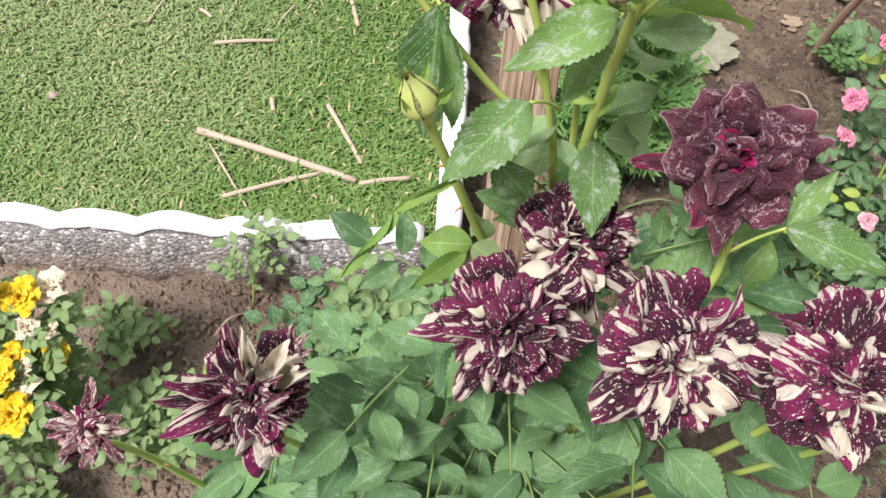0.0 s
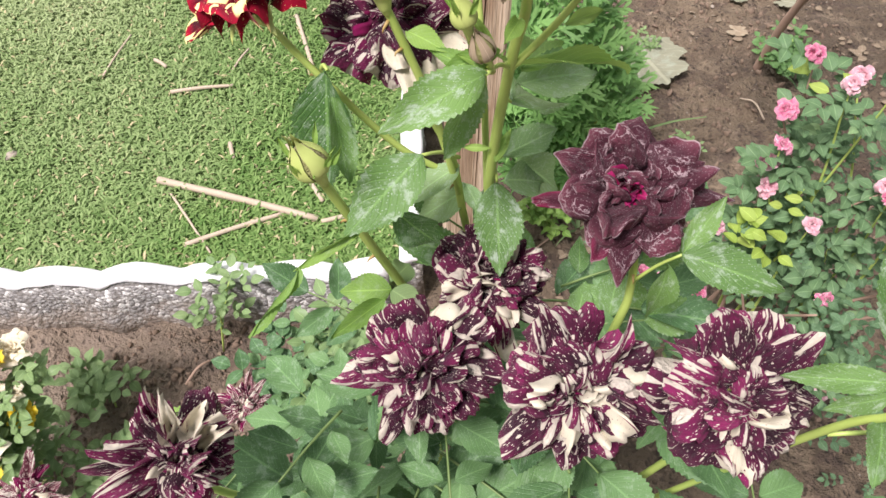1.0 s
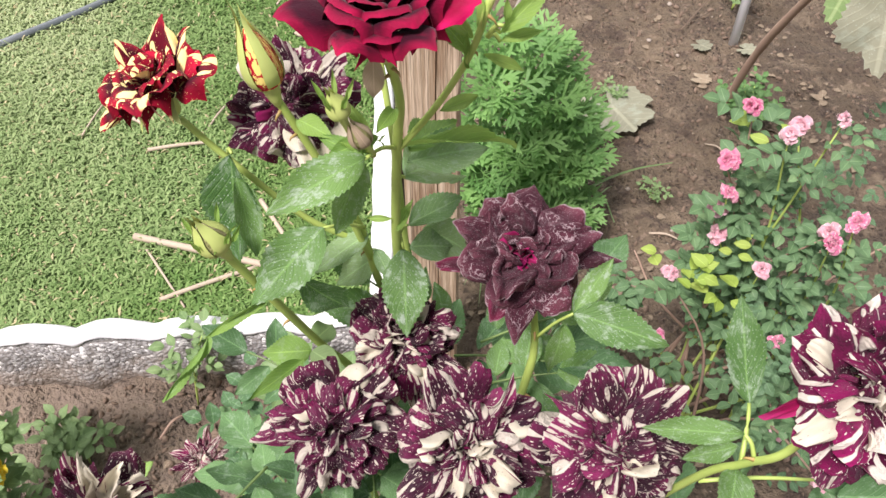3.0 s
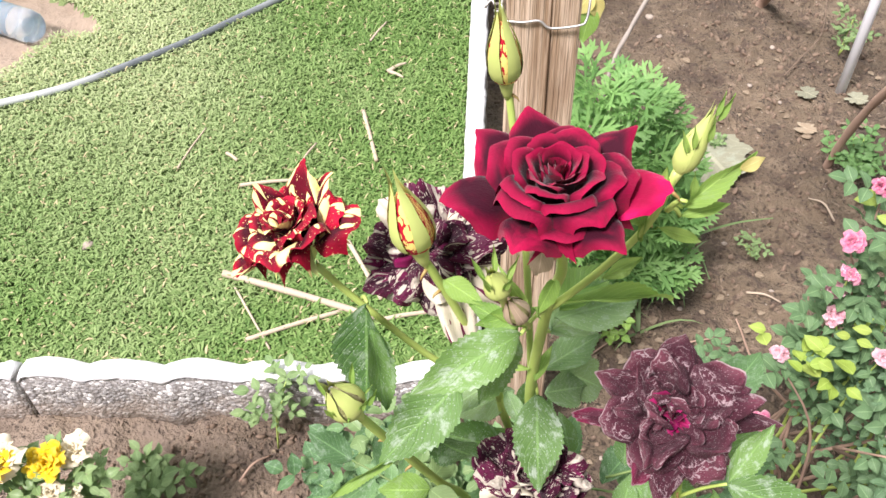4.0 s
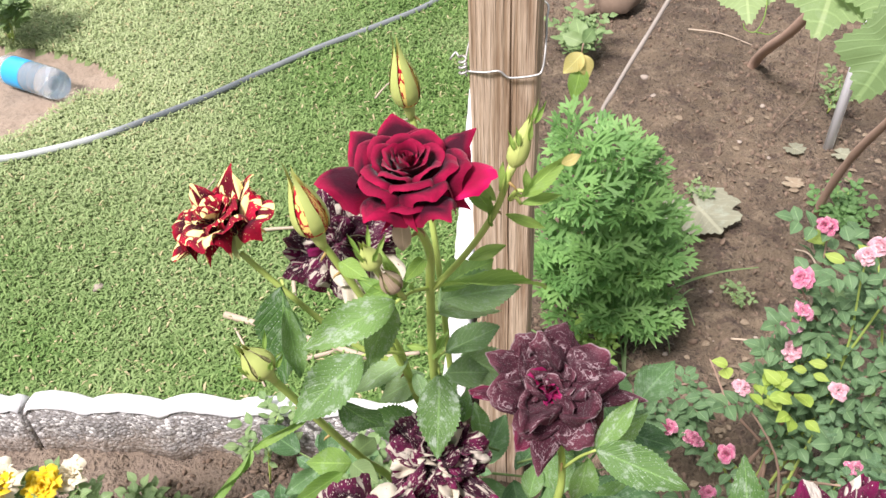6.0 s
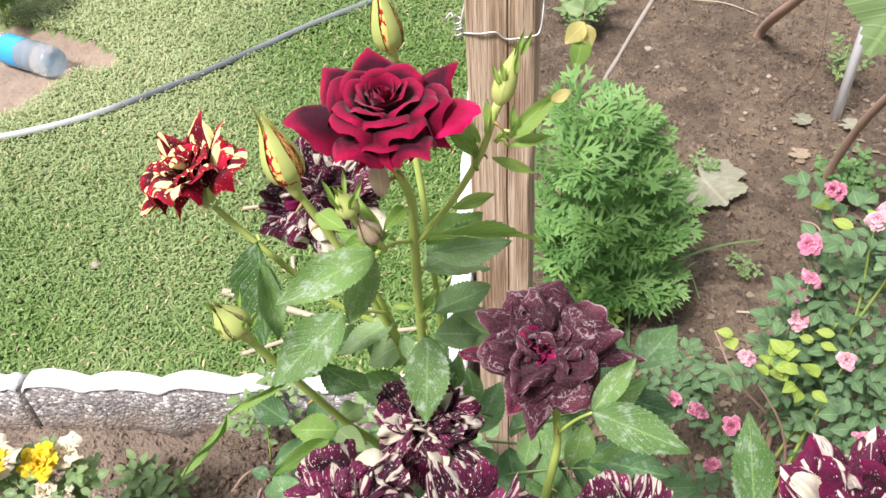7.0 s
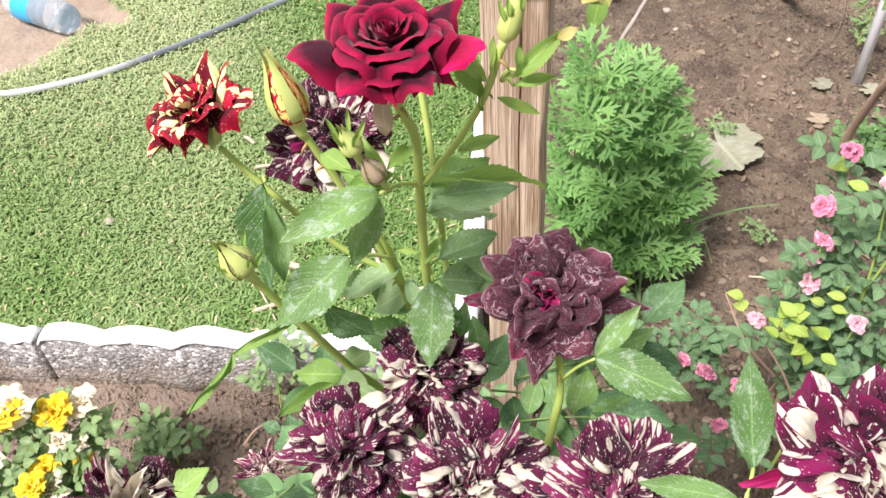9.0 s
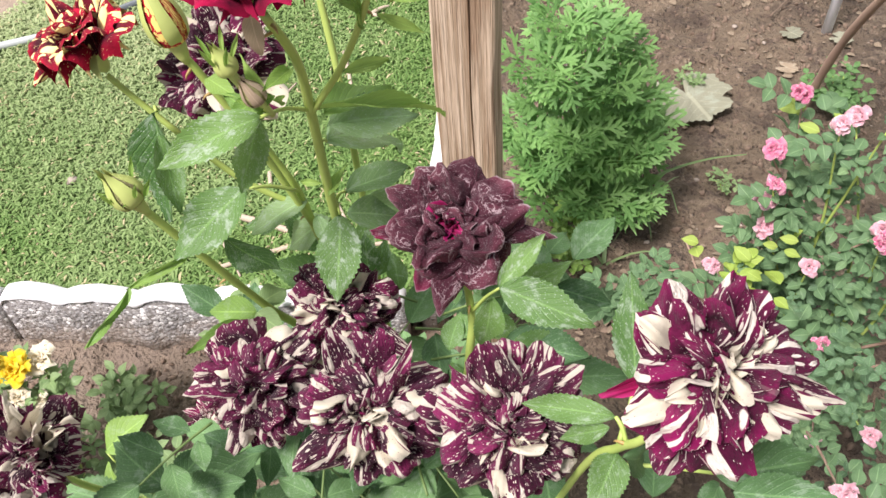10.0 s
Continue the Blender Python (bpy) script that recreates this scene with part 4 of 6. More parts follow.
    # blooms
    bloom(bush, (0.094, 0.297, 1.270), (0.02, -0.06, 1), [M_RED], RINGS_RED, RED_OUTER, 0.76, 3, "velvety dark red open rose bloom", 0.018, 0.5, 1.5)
    bloom(bush, (-0.026, 0.338, 1.203), (-0.34, 0.0, 1), [M_STRIPE_YELLOW], RINGS_YELLOW, [
        (0.040, 0.019, 48, 0.010, 20, 34, 1.2, 0.1, 0.8, 0.4, 0.4, 0.08), (0.037, 0.019, 20, 0.010, 24, 52, 1.2, 0.0, 0.6, 0.4, 0.6, 0.10), (0.037, 0.020, -12, 0.010, 44, 96, 1.4, -0.1, 0.3, 0.5, 0.6, 0.12),
        (0.036, 0.010, 204, 0.010, 80, 104, 1.2, 0.3, 0.6, 0.6, 0.4, 0.15), (0.034, 0.013, 120, 0.010, 18, 30, 1.2, 0.1, 0.6, 0.4, 0.4, 0.10)],
        0.84, 4, "dark red rose bloom striped with yellow", 0.016, 0.8, 4.0)
    bloom(bush, (0.040, 0.345, 1.178), (-0.25, -0.75, 1), [M_STRIPE, M_STRIPE_PALE, M_STRIPE_PALE, M_STRIPE_CREAM, M_STRIPE_CREAM, M_MAGENTA], RINGS_STRIPED, [
        (0.050, 0.017, 40, 0.006, 60, 82, 1.2, 0.0, 0.3, 0.8, 0.5, 0.15, M_STRIPE_PALE), (0.052, 0.018, -30, 0.006, 70, 94, 1.2, 0.0, 0.3, 0.8, 0.5, 0.15, M_STRIPE_CREAM), (0.048, 0.016, 5, 0.006, 56, 80, 1.2, 0.0, 0.3, 0.8, 0.5, 0.15, M_STRIPE_PALE), (0.046, 0.012, 85, 0.006, 40, 66, 1.2, 0.0, 0.3, 0.8, 0.5, 0.15, M_STRIPE_PALE), (0.060, 0.015, -58, 0.006, 66, 94, 1.2, 0.2, 0.2, 0.8, 0.5, 0.15, M_STRIPE_CREAM), (0.050, 0.014, 222, 0.006, 68, 98, 1.2, 0.2, 0.2, 0.8, 0.5, 0.15, M_STRIPE), (0.046, 0.013, 128, 0.006, 50, 76, 1.2, 0.2, 0.3, 0.8, 0.5, 0.15, M_STRIPE_CREAM)],
        0.76, 5, "faded maroon rose bloom striped with cream")
    dusky_tips = [(0.066, 0.011, -4, 0.006, 82, 100, 1.2, 0.5, 0.75, 0.8, 0.8, 0.10), (0.052, 0.017, 150, 0.006, 78, 94, 1.2, 0.2, 0.75, 0.8, 0.6, 0.15),
        (0.058, 0.022, 266, 0.006, 84, 106, 1.2, -0.2, 0.9, 0.8, 0.8, 0.12), (0.064, 0.008, 188, 0.006, 90, 106, 1.2, 0.6, 0.2, 0.8, 0.6, 0.10, M_DRIED_RED),
        (0.050, 0.015, 232, 0.006, 84, 110, 1.2, 0.1, 0.7, 0.8, 0.7, 0.12, M_DRIED_RED)]
    dusky_heart = [(0.020, 0.0065, k * 72 + 20, 0.0015, 0, 40, 1.4, 0.4, 0.05, 0.1, 0.5, 0.40, M_MAGENTA if k % 2 else M_MAGENTA_BRIGHT) for k in range(5)] + [(0.026, 0.008, 158, 0.006, 16, 60, 1.2, 0.4, 0.1, 0.5, 0.5, 0.2, M_MAGENTA_BRIGHT), (0.021, 0.006, 262, 0.004, 8, 56, 1.2, 0.4, 0.1, 0.5, 0.5, 0.2, M_MAGENTA_BRIGHT), (0.016, 0.006, 20, 0.002, 5, 50, 1.2, 0.4, 0.1, 0.5, 0.5, 0.2, M_MAGENTA_BRIGHT),
        (0.014, 0.005, 140, 0.001, 0, 40, 1.2, 0.4, 0.1, 0.5, 0.5, 0.2, M_MAGENTA_BRIGHT), (0.014, 0.005, 320, 0.001, 0, 30, 1.2, 0.4, 0.1, 0.5, 0.5, 0.2, M_MAGENTA)]
    bloom(bush, (0.168, 0.303, 1.097), (-0.05, -0.70, 1), [M_DRIED], RINGS_DRIED, dusky_tips + dusky_heart,
        0.79, 6, "withered dusky purple rose bloom with a magenta heart", 0.014, 1.2, 7.0)
    bloom(bush, (0.094, 0.290, 1.030), (0.0, -0.85, 1), [M_STRIPE, M_STRIPE_PALE, M_STRIPE_PALE, M_STRIPE_CREAM, M_STRIPE_CREAM, M_MAGENTA], RINGS_STRIPED, [
        (0.056, 0.011, 262, 0.006, 74, 112, 1.2, 0.3, 0.05, 0.8, 0.4, 0.12, M_STRIPE_CREAM), (0.054, 0.010, 292, 0.006, 62, 104, 1.2, 0.3, 0.05, 0.8, 0.4, 0.12, M_STRIPE_CREAM), (0.056, 0.011, 322, 0.006, 72, 108, 1.2, 0.3, 0.3, 0.8, 0.4, 0.12, M_STRIPE_PALE),
        (0.046, 0.012, 236, 0.006, 60, 104, 1.2, 0.3, 0.05, 0.8, 0.4, 0.12, M_STRIPE_CREAM), (0.044, 0.010, 275, 0.006, 44, 88, 1.2, 0.3, 0.05, 0.8, 0.4, 0.12, M_STRIPE_PALE), (0.034, 0.010, 300, 0.006, 40, 80, 1.2, 0.3, 0.05, 0.8, 0.4, 0.12, M_STRIPE_CREAM)], 0.84, 7, "wilting maroon rose bloom flecked with cream")
    bloom(bush, (0.054, 0.230, 1.036), (-0.10, -1.0, 0.95), [M_STRIPE, M_STRIPE_PALE, M_STRIPE, M_STRIPE_CREAM], RINGS_STRIPED, [
        (0.060, 0.013, 262, 0.006, 85, 106, 1.2, -0.1, 0.8, 0.8, 0.5, 0.12), (0.056, 0.015, 196, 0.006, 80, 100, 1.2, -0.1, 0.8, 0.8, 0.5, 0.12, M_STRIPE_PALE)],
        0.88, 8, "full maroon rose bloom streaked with cream")
    bloom(bush, (0.129, 0.194, 1.070), (0.0, -0.95, 1), [M_STRIPE, M_STRIPE_PALE, M_STRIPE_PALE, M_STRIPE_CREAM, M_STRIPE_CREAM, M_MAGENTA], RINGS_STRIPED, [
        (0.050, 0.015, 120, 0.006, 60, 84, 1.2, 0.0, 0.6, 0.8, 0.5, 0.12, M_STRIPE_PALE), (0.026, 0.014, 160, 0.006, 40, 75, 1.2, 0.1, 0.2, 0.5, 0.3, 0.15, M_MAGENTA),
        (0.046, 0.013, 68, 0.006, 50, 66, 1.2, 0.2, 0.5, 0.6, 1.0, 0.30, M_STRIPE)],
        0.90, 9, "ragged maroon rose bloom with broad cream streaks")
    bloom(bush, (0.203, 0.184, 1.080), (0.08, -0.80, 1), [M_STRIPE, M_STRIPE_PALE, M_STRIPE_PALE, M_STRIPE_CREAM, M_STRIPE_CREAM, M_MAGENTA], RINGS_STRIPED, [
        (0.052, 0.017, 95, 0.006, 50, 70, 1.2, 0.0, 0.3, 0.8, 0.5, 0.15, M_STRIPE_PALE), (0.050, 0.014, 55, 0.006, 55, 72, 1.2, 0.0, 0.7, 0.8, 0.5, 0.12), (0.030, 0.013, 300, 0.006, 40, 85, 1.2, 0.1, 0.2, 0.5, 0.3, 0.15, M_STRIPE_PALE)],
        0.92, 10, "browning maroon rose bloom with cream petals")
    bloom(bush, (0.275, 0.149, 1.190), (0.05, -0.85, 1), [M_STRIPE_FRESH, M_STRIPE_FRESH, M_STRIPE_FRESH, M_STRIPE_CREAM, M_STRIPE_CREAM], RINGS_FRESH, [
        (0.048, 0.013, 100, 0.006, 40, 64, 1.2, 0.2, 0.7, 0.6, 0.9, 0.30, M_STRIPE_FRESH), (0.047, 0.0048, 186, 0.006, 84, 98, 1.2, 1.2, 0.1, 0.6, 0.2, 0.10, M_MAGENTA_BRIGHT), (0.052, 0.010, 2, 0.006, 66, 84, 1.2, 0.3, 0.4, 0.8, 0.4, 0.1, M_STRIPE_PALE),
        (0.050, 0.015, 255, 0.006, 70, 105, 1.2, 0.0, 0.3, 0.8, 0.4, 0.1, M_STRIPE_PALE), (0.046, 0.010, 205, 0.006, 60, 92, 1.4, 0.4, 0.3, 0.6, 0.6, 0.2, M_STRIPE_CREAM), (0.044, 0.009, 150, 0.006, 46, 78, 1.4, 0.4, 0.3, 0.6, 0.6, 0.2, M_STRIPE_CREAM),
        (0.038, 0.010, 318, 0.006, 40, 78, 1.4, 0.4, 0.3, 0.6, 0.6, 0.2, M_STRIPE_CREAM), (0.034, 0.008, 240, 0.006, 26, 66, 1.6, 0.4, 0.3, 0.6, 0.6, 0.2, M_STRIPE_CREAM), (0.046, 0.010, 340, 0.006, 62, 96, 1.4, 0.3, 0.3, 0.6, 0.6, 0.2, M_STRIPE_CREAM)],
        0.74, 11, "fresh magenta rose bloom with cream stripes", 0.016, 1.1, 8.0)
    ragged = random.Random(77)
    bloom(bush, (-0.076, 0.191, 1.016), (-0.1, -0.62, 1), [M_STRIPE_PALE, M_STRIPE_CREAM, M_STRIPE_CREAM, M_STRIPE], RINGS_STRIPED[:5], [
        (ragged.uniform(0.046, 0.066), ragged.uniform(0.006, 0.011), ragged.uniform(-20, 200), 0.004, ragged.uniform(10, 40), ragged.uniform(20, 60), 1.2, 0.6, 0.4, 0.6, 0.4, 0.16, ragged.choice((M_STRIPE_PALE, M_STRIPE_CREAM, M_STRIPE))) for k in range(13)],
        0.86, 12, "shaggy faded maroon and cream rose bloom")
    for at, way, size, seed in (((-0.146, 0.434, 0.610), (0.0, -0.5, 1), 0.66, 13), ((-0.191, 0.204, 0.930), (-0.2, -0.6, 1), 0.50, 14)):
        bloom(bush, at, way, [M_STRIPE_FADED, M_STRIPE_FRESH, M_STRIPE_CREAM], RINGS_STRIPED[:4], [
            (ragged.uniform(0.040, 0.058), ragged.uniform(0.006, 0.010), k * 33 + ragged.uniform(-12, 12), 0.004, ragged.uniform(40, 75), ragged.uniform(70, 110), 1.2, 0.7, 0.4, 0.6, 0.4, 0.25) for k in range(11)],
            size, seed, "small withered pink maroon rose bloom")

    # buds
    bud(bush, (0.0385, 0.316, 1.209), (0.030, 0.319, 1.248), 0.0092, "half open bud showing red and yellow", turn=14, open_gap=0.8)
    bud(bush, (0.077, 0.426, 1.218), (0.073, 0.426, 1.262), 0.0085, "pointed bud with a red slit", turn=18, open_gap=0.6)
    bud(bush, (0.1425, 0.315, 1.256), (0.151, 0.318, 1.283), 0.0045, "small green closed bud with fringed sepals", M_SEPAL, 10, 0.0)
    for a, b in (((0.143, 0.312, 1.268), (0.140, 0.312, 1.279)), ((0.145, 0.312, 1.270), (0.144, 0.312, 1.281)), ((0.150, 0.314, 1.272), (0.151, 0.313, 1.284)), ((0.152, 0.316, 1.280), (0.1575, 0.318, 1.291)), ((0.151, 0.316, 1.282), (0.154, 0.318, 1.292))):
        part("sepal", leaf_mesh(M_LEAF_PALE, 2), bush, aligned(a, b, (0.2, -1, 0.3), 0.5))
    bud(bush, (0.006, 0.276, 1.140), (-0.002, 0.273, 1.164), 0.0084, "round pale yellow green bud with ragged sepals", M_TAN, 30, 0.35)
    for k in range(9):
        a = k * 0.7
        b = Vector((0.004 + 0.009 * math.cos(a), 0.275 + 0.007 * math.sin(a), 1.146 + 0.002 * (k % 3)))
        part("sepal", leaf_mesh(M_LEAF_PALE, 2), bush, aligned(b, b + Vector((0.006 * math.cos(a), 0.006 * math.sin(a), 0.012 - 0.010 * (k % 2))), (0.2, -1, 0.3), 0.5))
    bud(bush, (0.083, 0.289, 1.196), (0.077, 0.286, 1.212), 0.0052, "withered beige bud with crumpled petals", M_TAN, 10, 0.5, M_TAN_LEAF)
    bud(bush, (0.074, 0.287, 1.214), (0.070, 0.285, 1.230), 0.0050, "small green bud with fringed sepals", M_SEPAL, 15, 0.0)
    for k in range(5):
        a = k * 1.26 + 0.4
        b = Vector((0.072 + 0.004 * math.cos(a), 0.286 + 0.004 * math.sin(a), 1.222))
        part("sepal", leaf_mesh(M_LEAF_PALE, 2), bush, aligned(b, b + Vector((0.006 * math.cos(a), 0.006 * math.sin(a), 0.012)), (0.2, -1, 0.3), 0.45))
    part("dry_sepal", leaf_mesh(M_TAN_LEAF, 3), bush, aligned((0.090, 0.288, 1.246), (0.089, 0.284, 1.222), (0.0, -1, 0.2), 0.9), "dry beige sepal under the red bloom")

    # leaves on the upper shoots
    J = (0.097, 0.316, 1.169)
    leaf(bush, (0.083, 0.283, 1.192), (0.039, 0.254, 1.189), (0.1, -0.7, 1), 0.95, 0, M_LEAF, J)
    leaf(bush, (0.080, 0.288, 1.188), (0.066, 0.272, 1.150), (0.5, -0.8, 0.6), 1.0, 2, M_LEAF)
    leaf(bush, (0.055, 0.302, 1.125), (0.018, 0.262, 1.114), (0.1, -0.6, 1), 1.15, 1, M_LEAF, (0.075, 0.325, 1.10))
    leaf(bush, (0.010, 0.322, 1.163), (0.004, 0.295, 1.102), (-0.3, -1, 0.35), 1.15, 2, M_LEAF, (0.006, 0.330, 1.157))
    leaf(bush, (0.012, 0.312, 1.155), (0.020, 0.288, 1.118), (0.6, -0.8, 0.5), 0.9, 2, M_LEAF)
    leaf(bush, (0.097, 0.325, 1.080), (0.097, 0.284, 1.046), (0.1, -0.7, 1), 1.25, 4, M_LEAF, (0.095, 0.33, 1.085))
    leaf(bush, (0.100, 0.322, 1.142), (0.139, 0.392, 1.100), (0.1, -0.3, 1), 0.95, 1, M_LEAF_DUSTY, (0.096, 0.320, 1.140))
    leaf(bush, (0.100, 0.336, 1.089), (0.136, 0.366, 1.084), (0.0, -0.5, 1), 1.1, 2, M_LEAF_DUSTY, (0.094, 0.33, 1.085))
    leaf(bush, (0.101, 0.326, 1.080), (0.134, 0.344, 1.063), (0.0, -0.6, 1), 1.2, 1, M_LEAF_DUSTY)
    leaf(bush, (0.110, 0.345, 1.075), (0.146, 0.355, 1.040), (0.1, -0.6, 1), 1.2, 0, M_LEAF_DUSTY)
    leaf(bush, (0.041, 0.286, 1.102), (0.066, 0.283, 1.066), (0.0, -0.9, 0.5), 1.1, 1, M_LEAF, (0.022, 0.285, 1.10))
    leaf(bush, (0.023, 0.276, 1.100), (-0.008, 0.251, 1.096), (0.8, -0.5, 0.6), 0.38, 2, M_LEAF_YOUNG)
    leaf(bush, (-0.006, 0.253, 1.097), (-0.030, 0.226, 1.074), (0.9, -0.2, 0.4), 0.36, 2, M_LEAF_YOUNG)
    leaf(bush, (0.101, 0.318, 1.168), (0.166, 0.340, 1.165), (0.0, -0.2, 1), 0.28, 3, M_LEAF_PALE, J)
    leaf(bush, (0.103, 0.318, 1.165), (0.134, 0.366, 1.158), (0.0, -0.3, 1), 0.85, 1, M_LEAF_YOUNG)
    leaf(bush, (0.102, 0.322, 1.153), (0.151, 0.345, 1.146), (0.0, -0.6, 1), 1.05, 0, M_LEAF_DUSTY)
    leaf(bush, (0.049, 0.313, 1.192), (0.066, 0.298, 1.194), (0.0, -0.7, 1), 1.1, 0, M_LEAF_YOUNG)
    leaf(bush, (0.082, 0.290, 1.185), (0.060, 0.298, 1.196), (0.0, -0.7, 1), 0.9, 3, M_LEAF_YOUNG)
    leaf(bush, (0.078, 0.292, 1.180), (0.072, 0.284, 1.150), (0.6, -0.8, 0.3), 0.55, 2, M_LEAF_YOUNG)
    K = (0.141, 0.314, 1.236)
    leaf(bush, (0.147, 0.314, 1.238), (0.172, 0.318, 1.263), (0.1, -0.9, 0.5), 0.62, 2, M_LEAF_PALE, K)
    leaf(bush, (0.166, 0.316, 1.257), (0.175, 0.316, 1.262), (0.1, -0.9, 0.5), 1.2, 1, M_LEAF_YELLOW)
    leaf(bush, (0.147, 0.313, 1.234), (0.168, 0.316, 1.239), (0.0, -0.7, 0.8), 0.6, 3, M_LEAF_PALE, K)
    leaf(bush, (0.139, 0.312, 1.228), (0.162, 0.312, 1.218), (0.2, -0.8, 0.6), 0.5, 3, M_LEAF_PALE)
    leaf(bush, (0.139, 0.312, 1.240), (0.137, 0.314, 1.259), (-0.8, -0.7, 0.1), 0.7, 2, M_LEAF_PALE)
    leaf(bush, (0.133, 0.310, 1.222), (0.131, 0.310, 1.241), (-0.6, -0.7, 0.1), 0.5, 2, M_LEAF_PALE)
    leaf(bush, (0.148, 0.312, 1.243), (0.151, 0.312, 1.256), (0.6, -0.7, 0.1), 0.8, 1, M_LEAF_PALE, K)
    r = random.Random(8)
    for q, n in (((0.086, 0.290, 1.196), 4), ((0.100, 0.298, 1.208), 1), ((0.118, 0.312, 1.200), 1), ((0.136, 0.311, 1.232), 2), ((0.092, 0.322, 1.110), 2)):
        for k in range(n):
            a = r.uniform(0, 6.28)
            b = Vector(q) + Vector((r.uniform(-0.004, 0.004), r.uniform(-0.004, 0.004), r.uniform(-0.010, 0.008)))
            leaf(bush, b, b + Vector((math.cos(a), 0.7 * math.sin(a) - 0.2, r.uniform(-0.5, 0.7))).normalized() * r.uniform(0.016, 0.032), (r.uniform(-0.4, 0.4), -0.8, 0.7), r.uniform(0.5, 0.9), r.choice((0, 2, 3)), r.choice((M_LEAF_YOUNG, M_LEAF_PALE, M_LEAF_PALE, M_LEAF if q[2] < 1.19 else M_LEAF_PALE)))
    for q in ((0.149, 0.336, 0.962), (0.145, 0.309, 0.946), (0.135, 0.335, 0.98), (0.110, 0.35, 0.97)):
        a = r.uniform(0, 6.28)
        compound(bush, q, (math.cos(a), math.sin(a) * 0.5 - 0.4, 0.4), (0, -0.6, 1), 0.07, 5, M_LEAF, r)
    # leaves round the stem foot of the upper shoot
    for bb, tt, w, k in (((0.076, 0.333, 1.085), (0.043, 0.311, 1.080), 0.95, 0), ((0.080, 0.333, 1.070), (0.089, 0.312, 1.068), 1.0, 3),
                         ((0.085, 0.340, 1.060), (0.045, 0.335, 1.035), 1.0, 1),
                         ((0.06, 0.34, 1.06), (0.02, 0.35, 1.04), 1.0, 2)):
        leaf(bush, bb, tt, (r.uniform(-0.2, 0.2), -0.5, 1), w, k, M_LEAF_DUSTY if bb[0] > 0.075 else M_LEAF)
    # leaf beside the dark bloom
    R0 = (0.195, 0.279, 1.070)
    leaf(bush, R0, (0.245, 0.254, 1.074), (0.0, -0.6, 1), 1.0, 1, M_LEAF, (0.177, 0.290, 1.03))
    leaf(bush, R0, (0.220, 0.303, 1.091), (-0.3, -0.7, 1), 0.9, 2, M_LEAF)
    leaf(bush, (0.190, 0.280, 1.060), (0.186, 0.266, 1.020), (0.3, -0.8, 0.8), 1.0, 0, M_LEAF)
    # rounded leaf on the low branch
    T = (0.035, 0.299, 1.013)
    leaf(bush, T, (0.005, 0.294, 1.019), (0, -0.7, 1), 1.6, 0, M_LEAF_YOUNG)
    leaf(bush, T, (0.054, 0.285, 1.012), (0, -0.7, 1), 1.7, 0, M_LEAF_WEED)
    leaf(bush, (0.030, 0.290, 1.015), (0.002, 0.258, 1.024), (0, -0.7, 1), 0.7, 2, M_LEAF_YOUNG)
    leaf(bush, (0.035, 0.305, 1.013), (0.048, 0.330, 1.003), (0, -0.7, 1), 1.3, 0, M_LEAF_WEED)
    # shoot of the magenta bloom
    leaf(bush, (0.258, 0.188, 1.118), (0.256, 0.228, 1.150), (-0.2, -0.9, 0.6), 0.85, 4, M_LEAF, (0.250, 0.164, 1.108))
    leaf(bush, (0.247, 0.167, 1.128), (0.205, 0.179, 1.117), (0, -0.5, 1), 0.65, 0, M_LEAF, (0.252, 0.160, 1.118))
    leaf(bush, (0.245, 0.165, 1.122), (0.222, 0.165, 1.108), (0, -0.6, 1), 0.8, 1, M_LEAF)
    leaf(bush, (0.250, 0.165, 1.099), (0.240, 0.137, 1.106), (0, -0.7, 1), 1.3, 1, M_LEAF)
    leaf(bush, (0.254, 0.164, 1.096), (0.273, 0.179, 1.065), (0, -0.7, 1), 1.0, 0, M_LEAF_LOW)
    leaf(bush, (0.300, 0.172, 1.068), (0.357, 0.180, 1.066), (0, -0.7, 1), 1.05, 1, M_LEAF_LOW, (0.243, 0.175, 1.066))
    leaf(bush, (0.305, 0.160, 1.075), (0.345, 0.150, 1.090), (0, -0.7, 1), 1.2, 0, M_LEAF_LOW)
    leaf(bush, (0.300, 0.165, 1.070), (0.290, 0.140, 1.085), (0, -0.7, 1), 1.2, 3, M_LEAF_LOW)
    # wrinkled broad leaves near the shaggy bloom
    for bb, tt in (((-0.028, 0.213, 0.929), (-0.075, 0.238, 0.940)), ((-0.022, 0.212, 0.930), (-0.005, 0.245, 0.934)), ((-0.020, 0.208, 0.928), (0.025, 0.216, 0.935)), ((-0.030, 0.205, 0.925), (-0.045, 0.170, 0.93)), ((0.02, 0.24, 0.93), (0.05, 0.28, 0.94))):
        leaf(bush, bb, tt, (0, -0.6, 1), 1.35, 0, M_LEAF_LOW)
    # broad leaves low on the open side of the bush
    r = random.Random(17)
    for c in ((-0.165, 0.285, 0.79), (-0.110, 0.290, 0.80), (-0.060, 0.290, 0.81), (-0.005, 0.290, 0.82), (-0.135, 0.250, 0.80), (-0.085, 0.245, 0.82), (-0.035, 0.245, 0.84), (0.010, 0.245, 0.85), (-0.150, 0.225, 0.78), (-0.050, 0.215, 0.83), (0.0, 0.21, 0.86), (0.03, 0.25, 0.87),
              (-0.12, 0.35, 0.62), (-0.05, 0.34, 0.70), (-0.09, 0.30, 0.72)):
        a = r.uniform(3.9, 5.9)
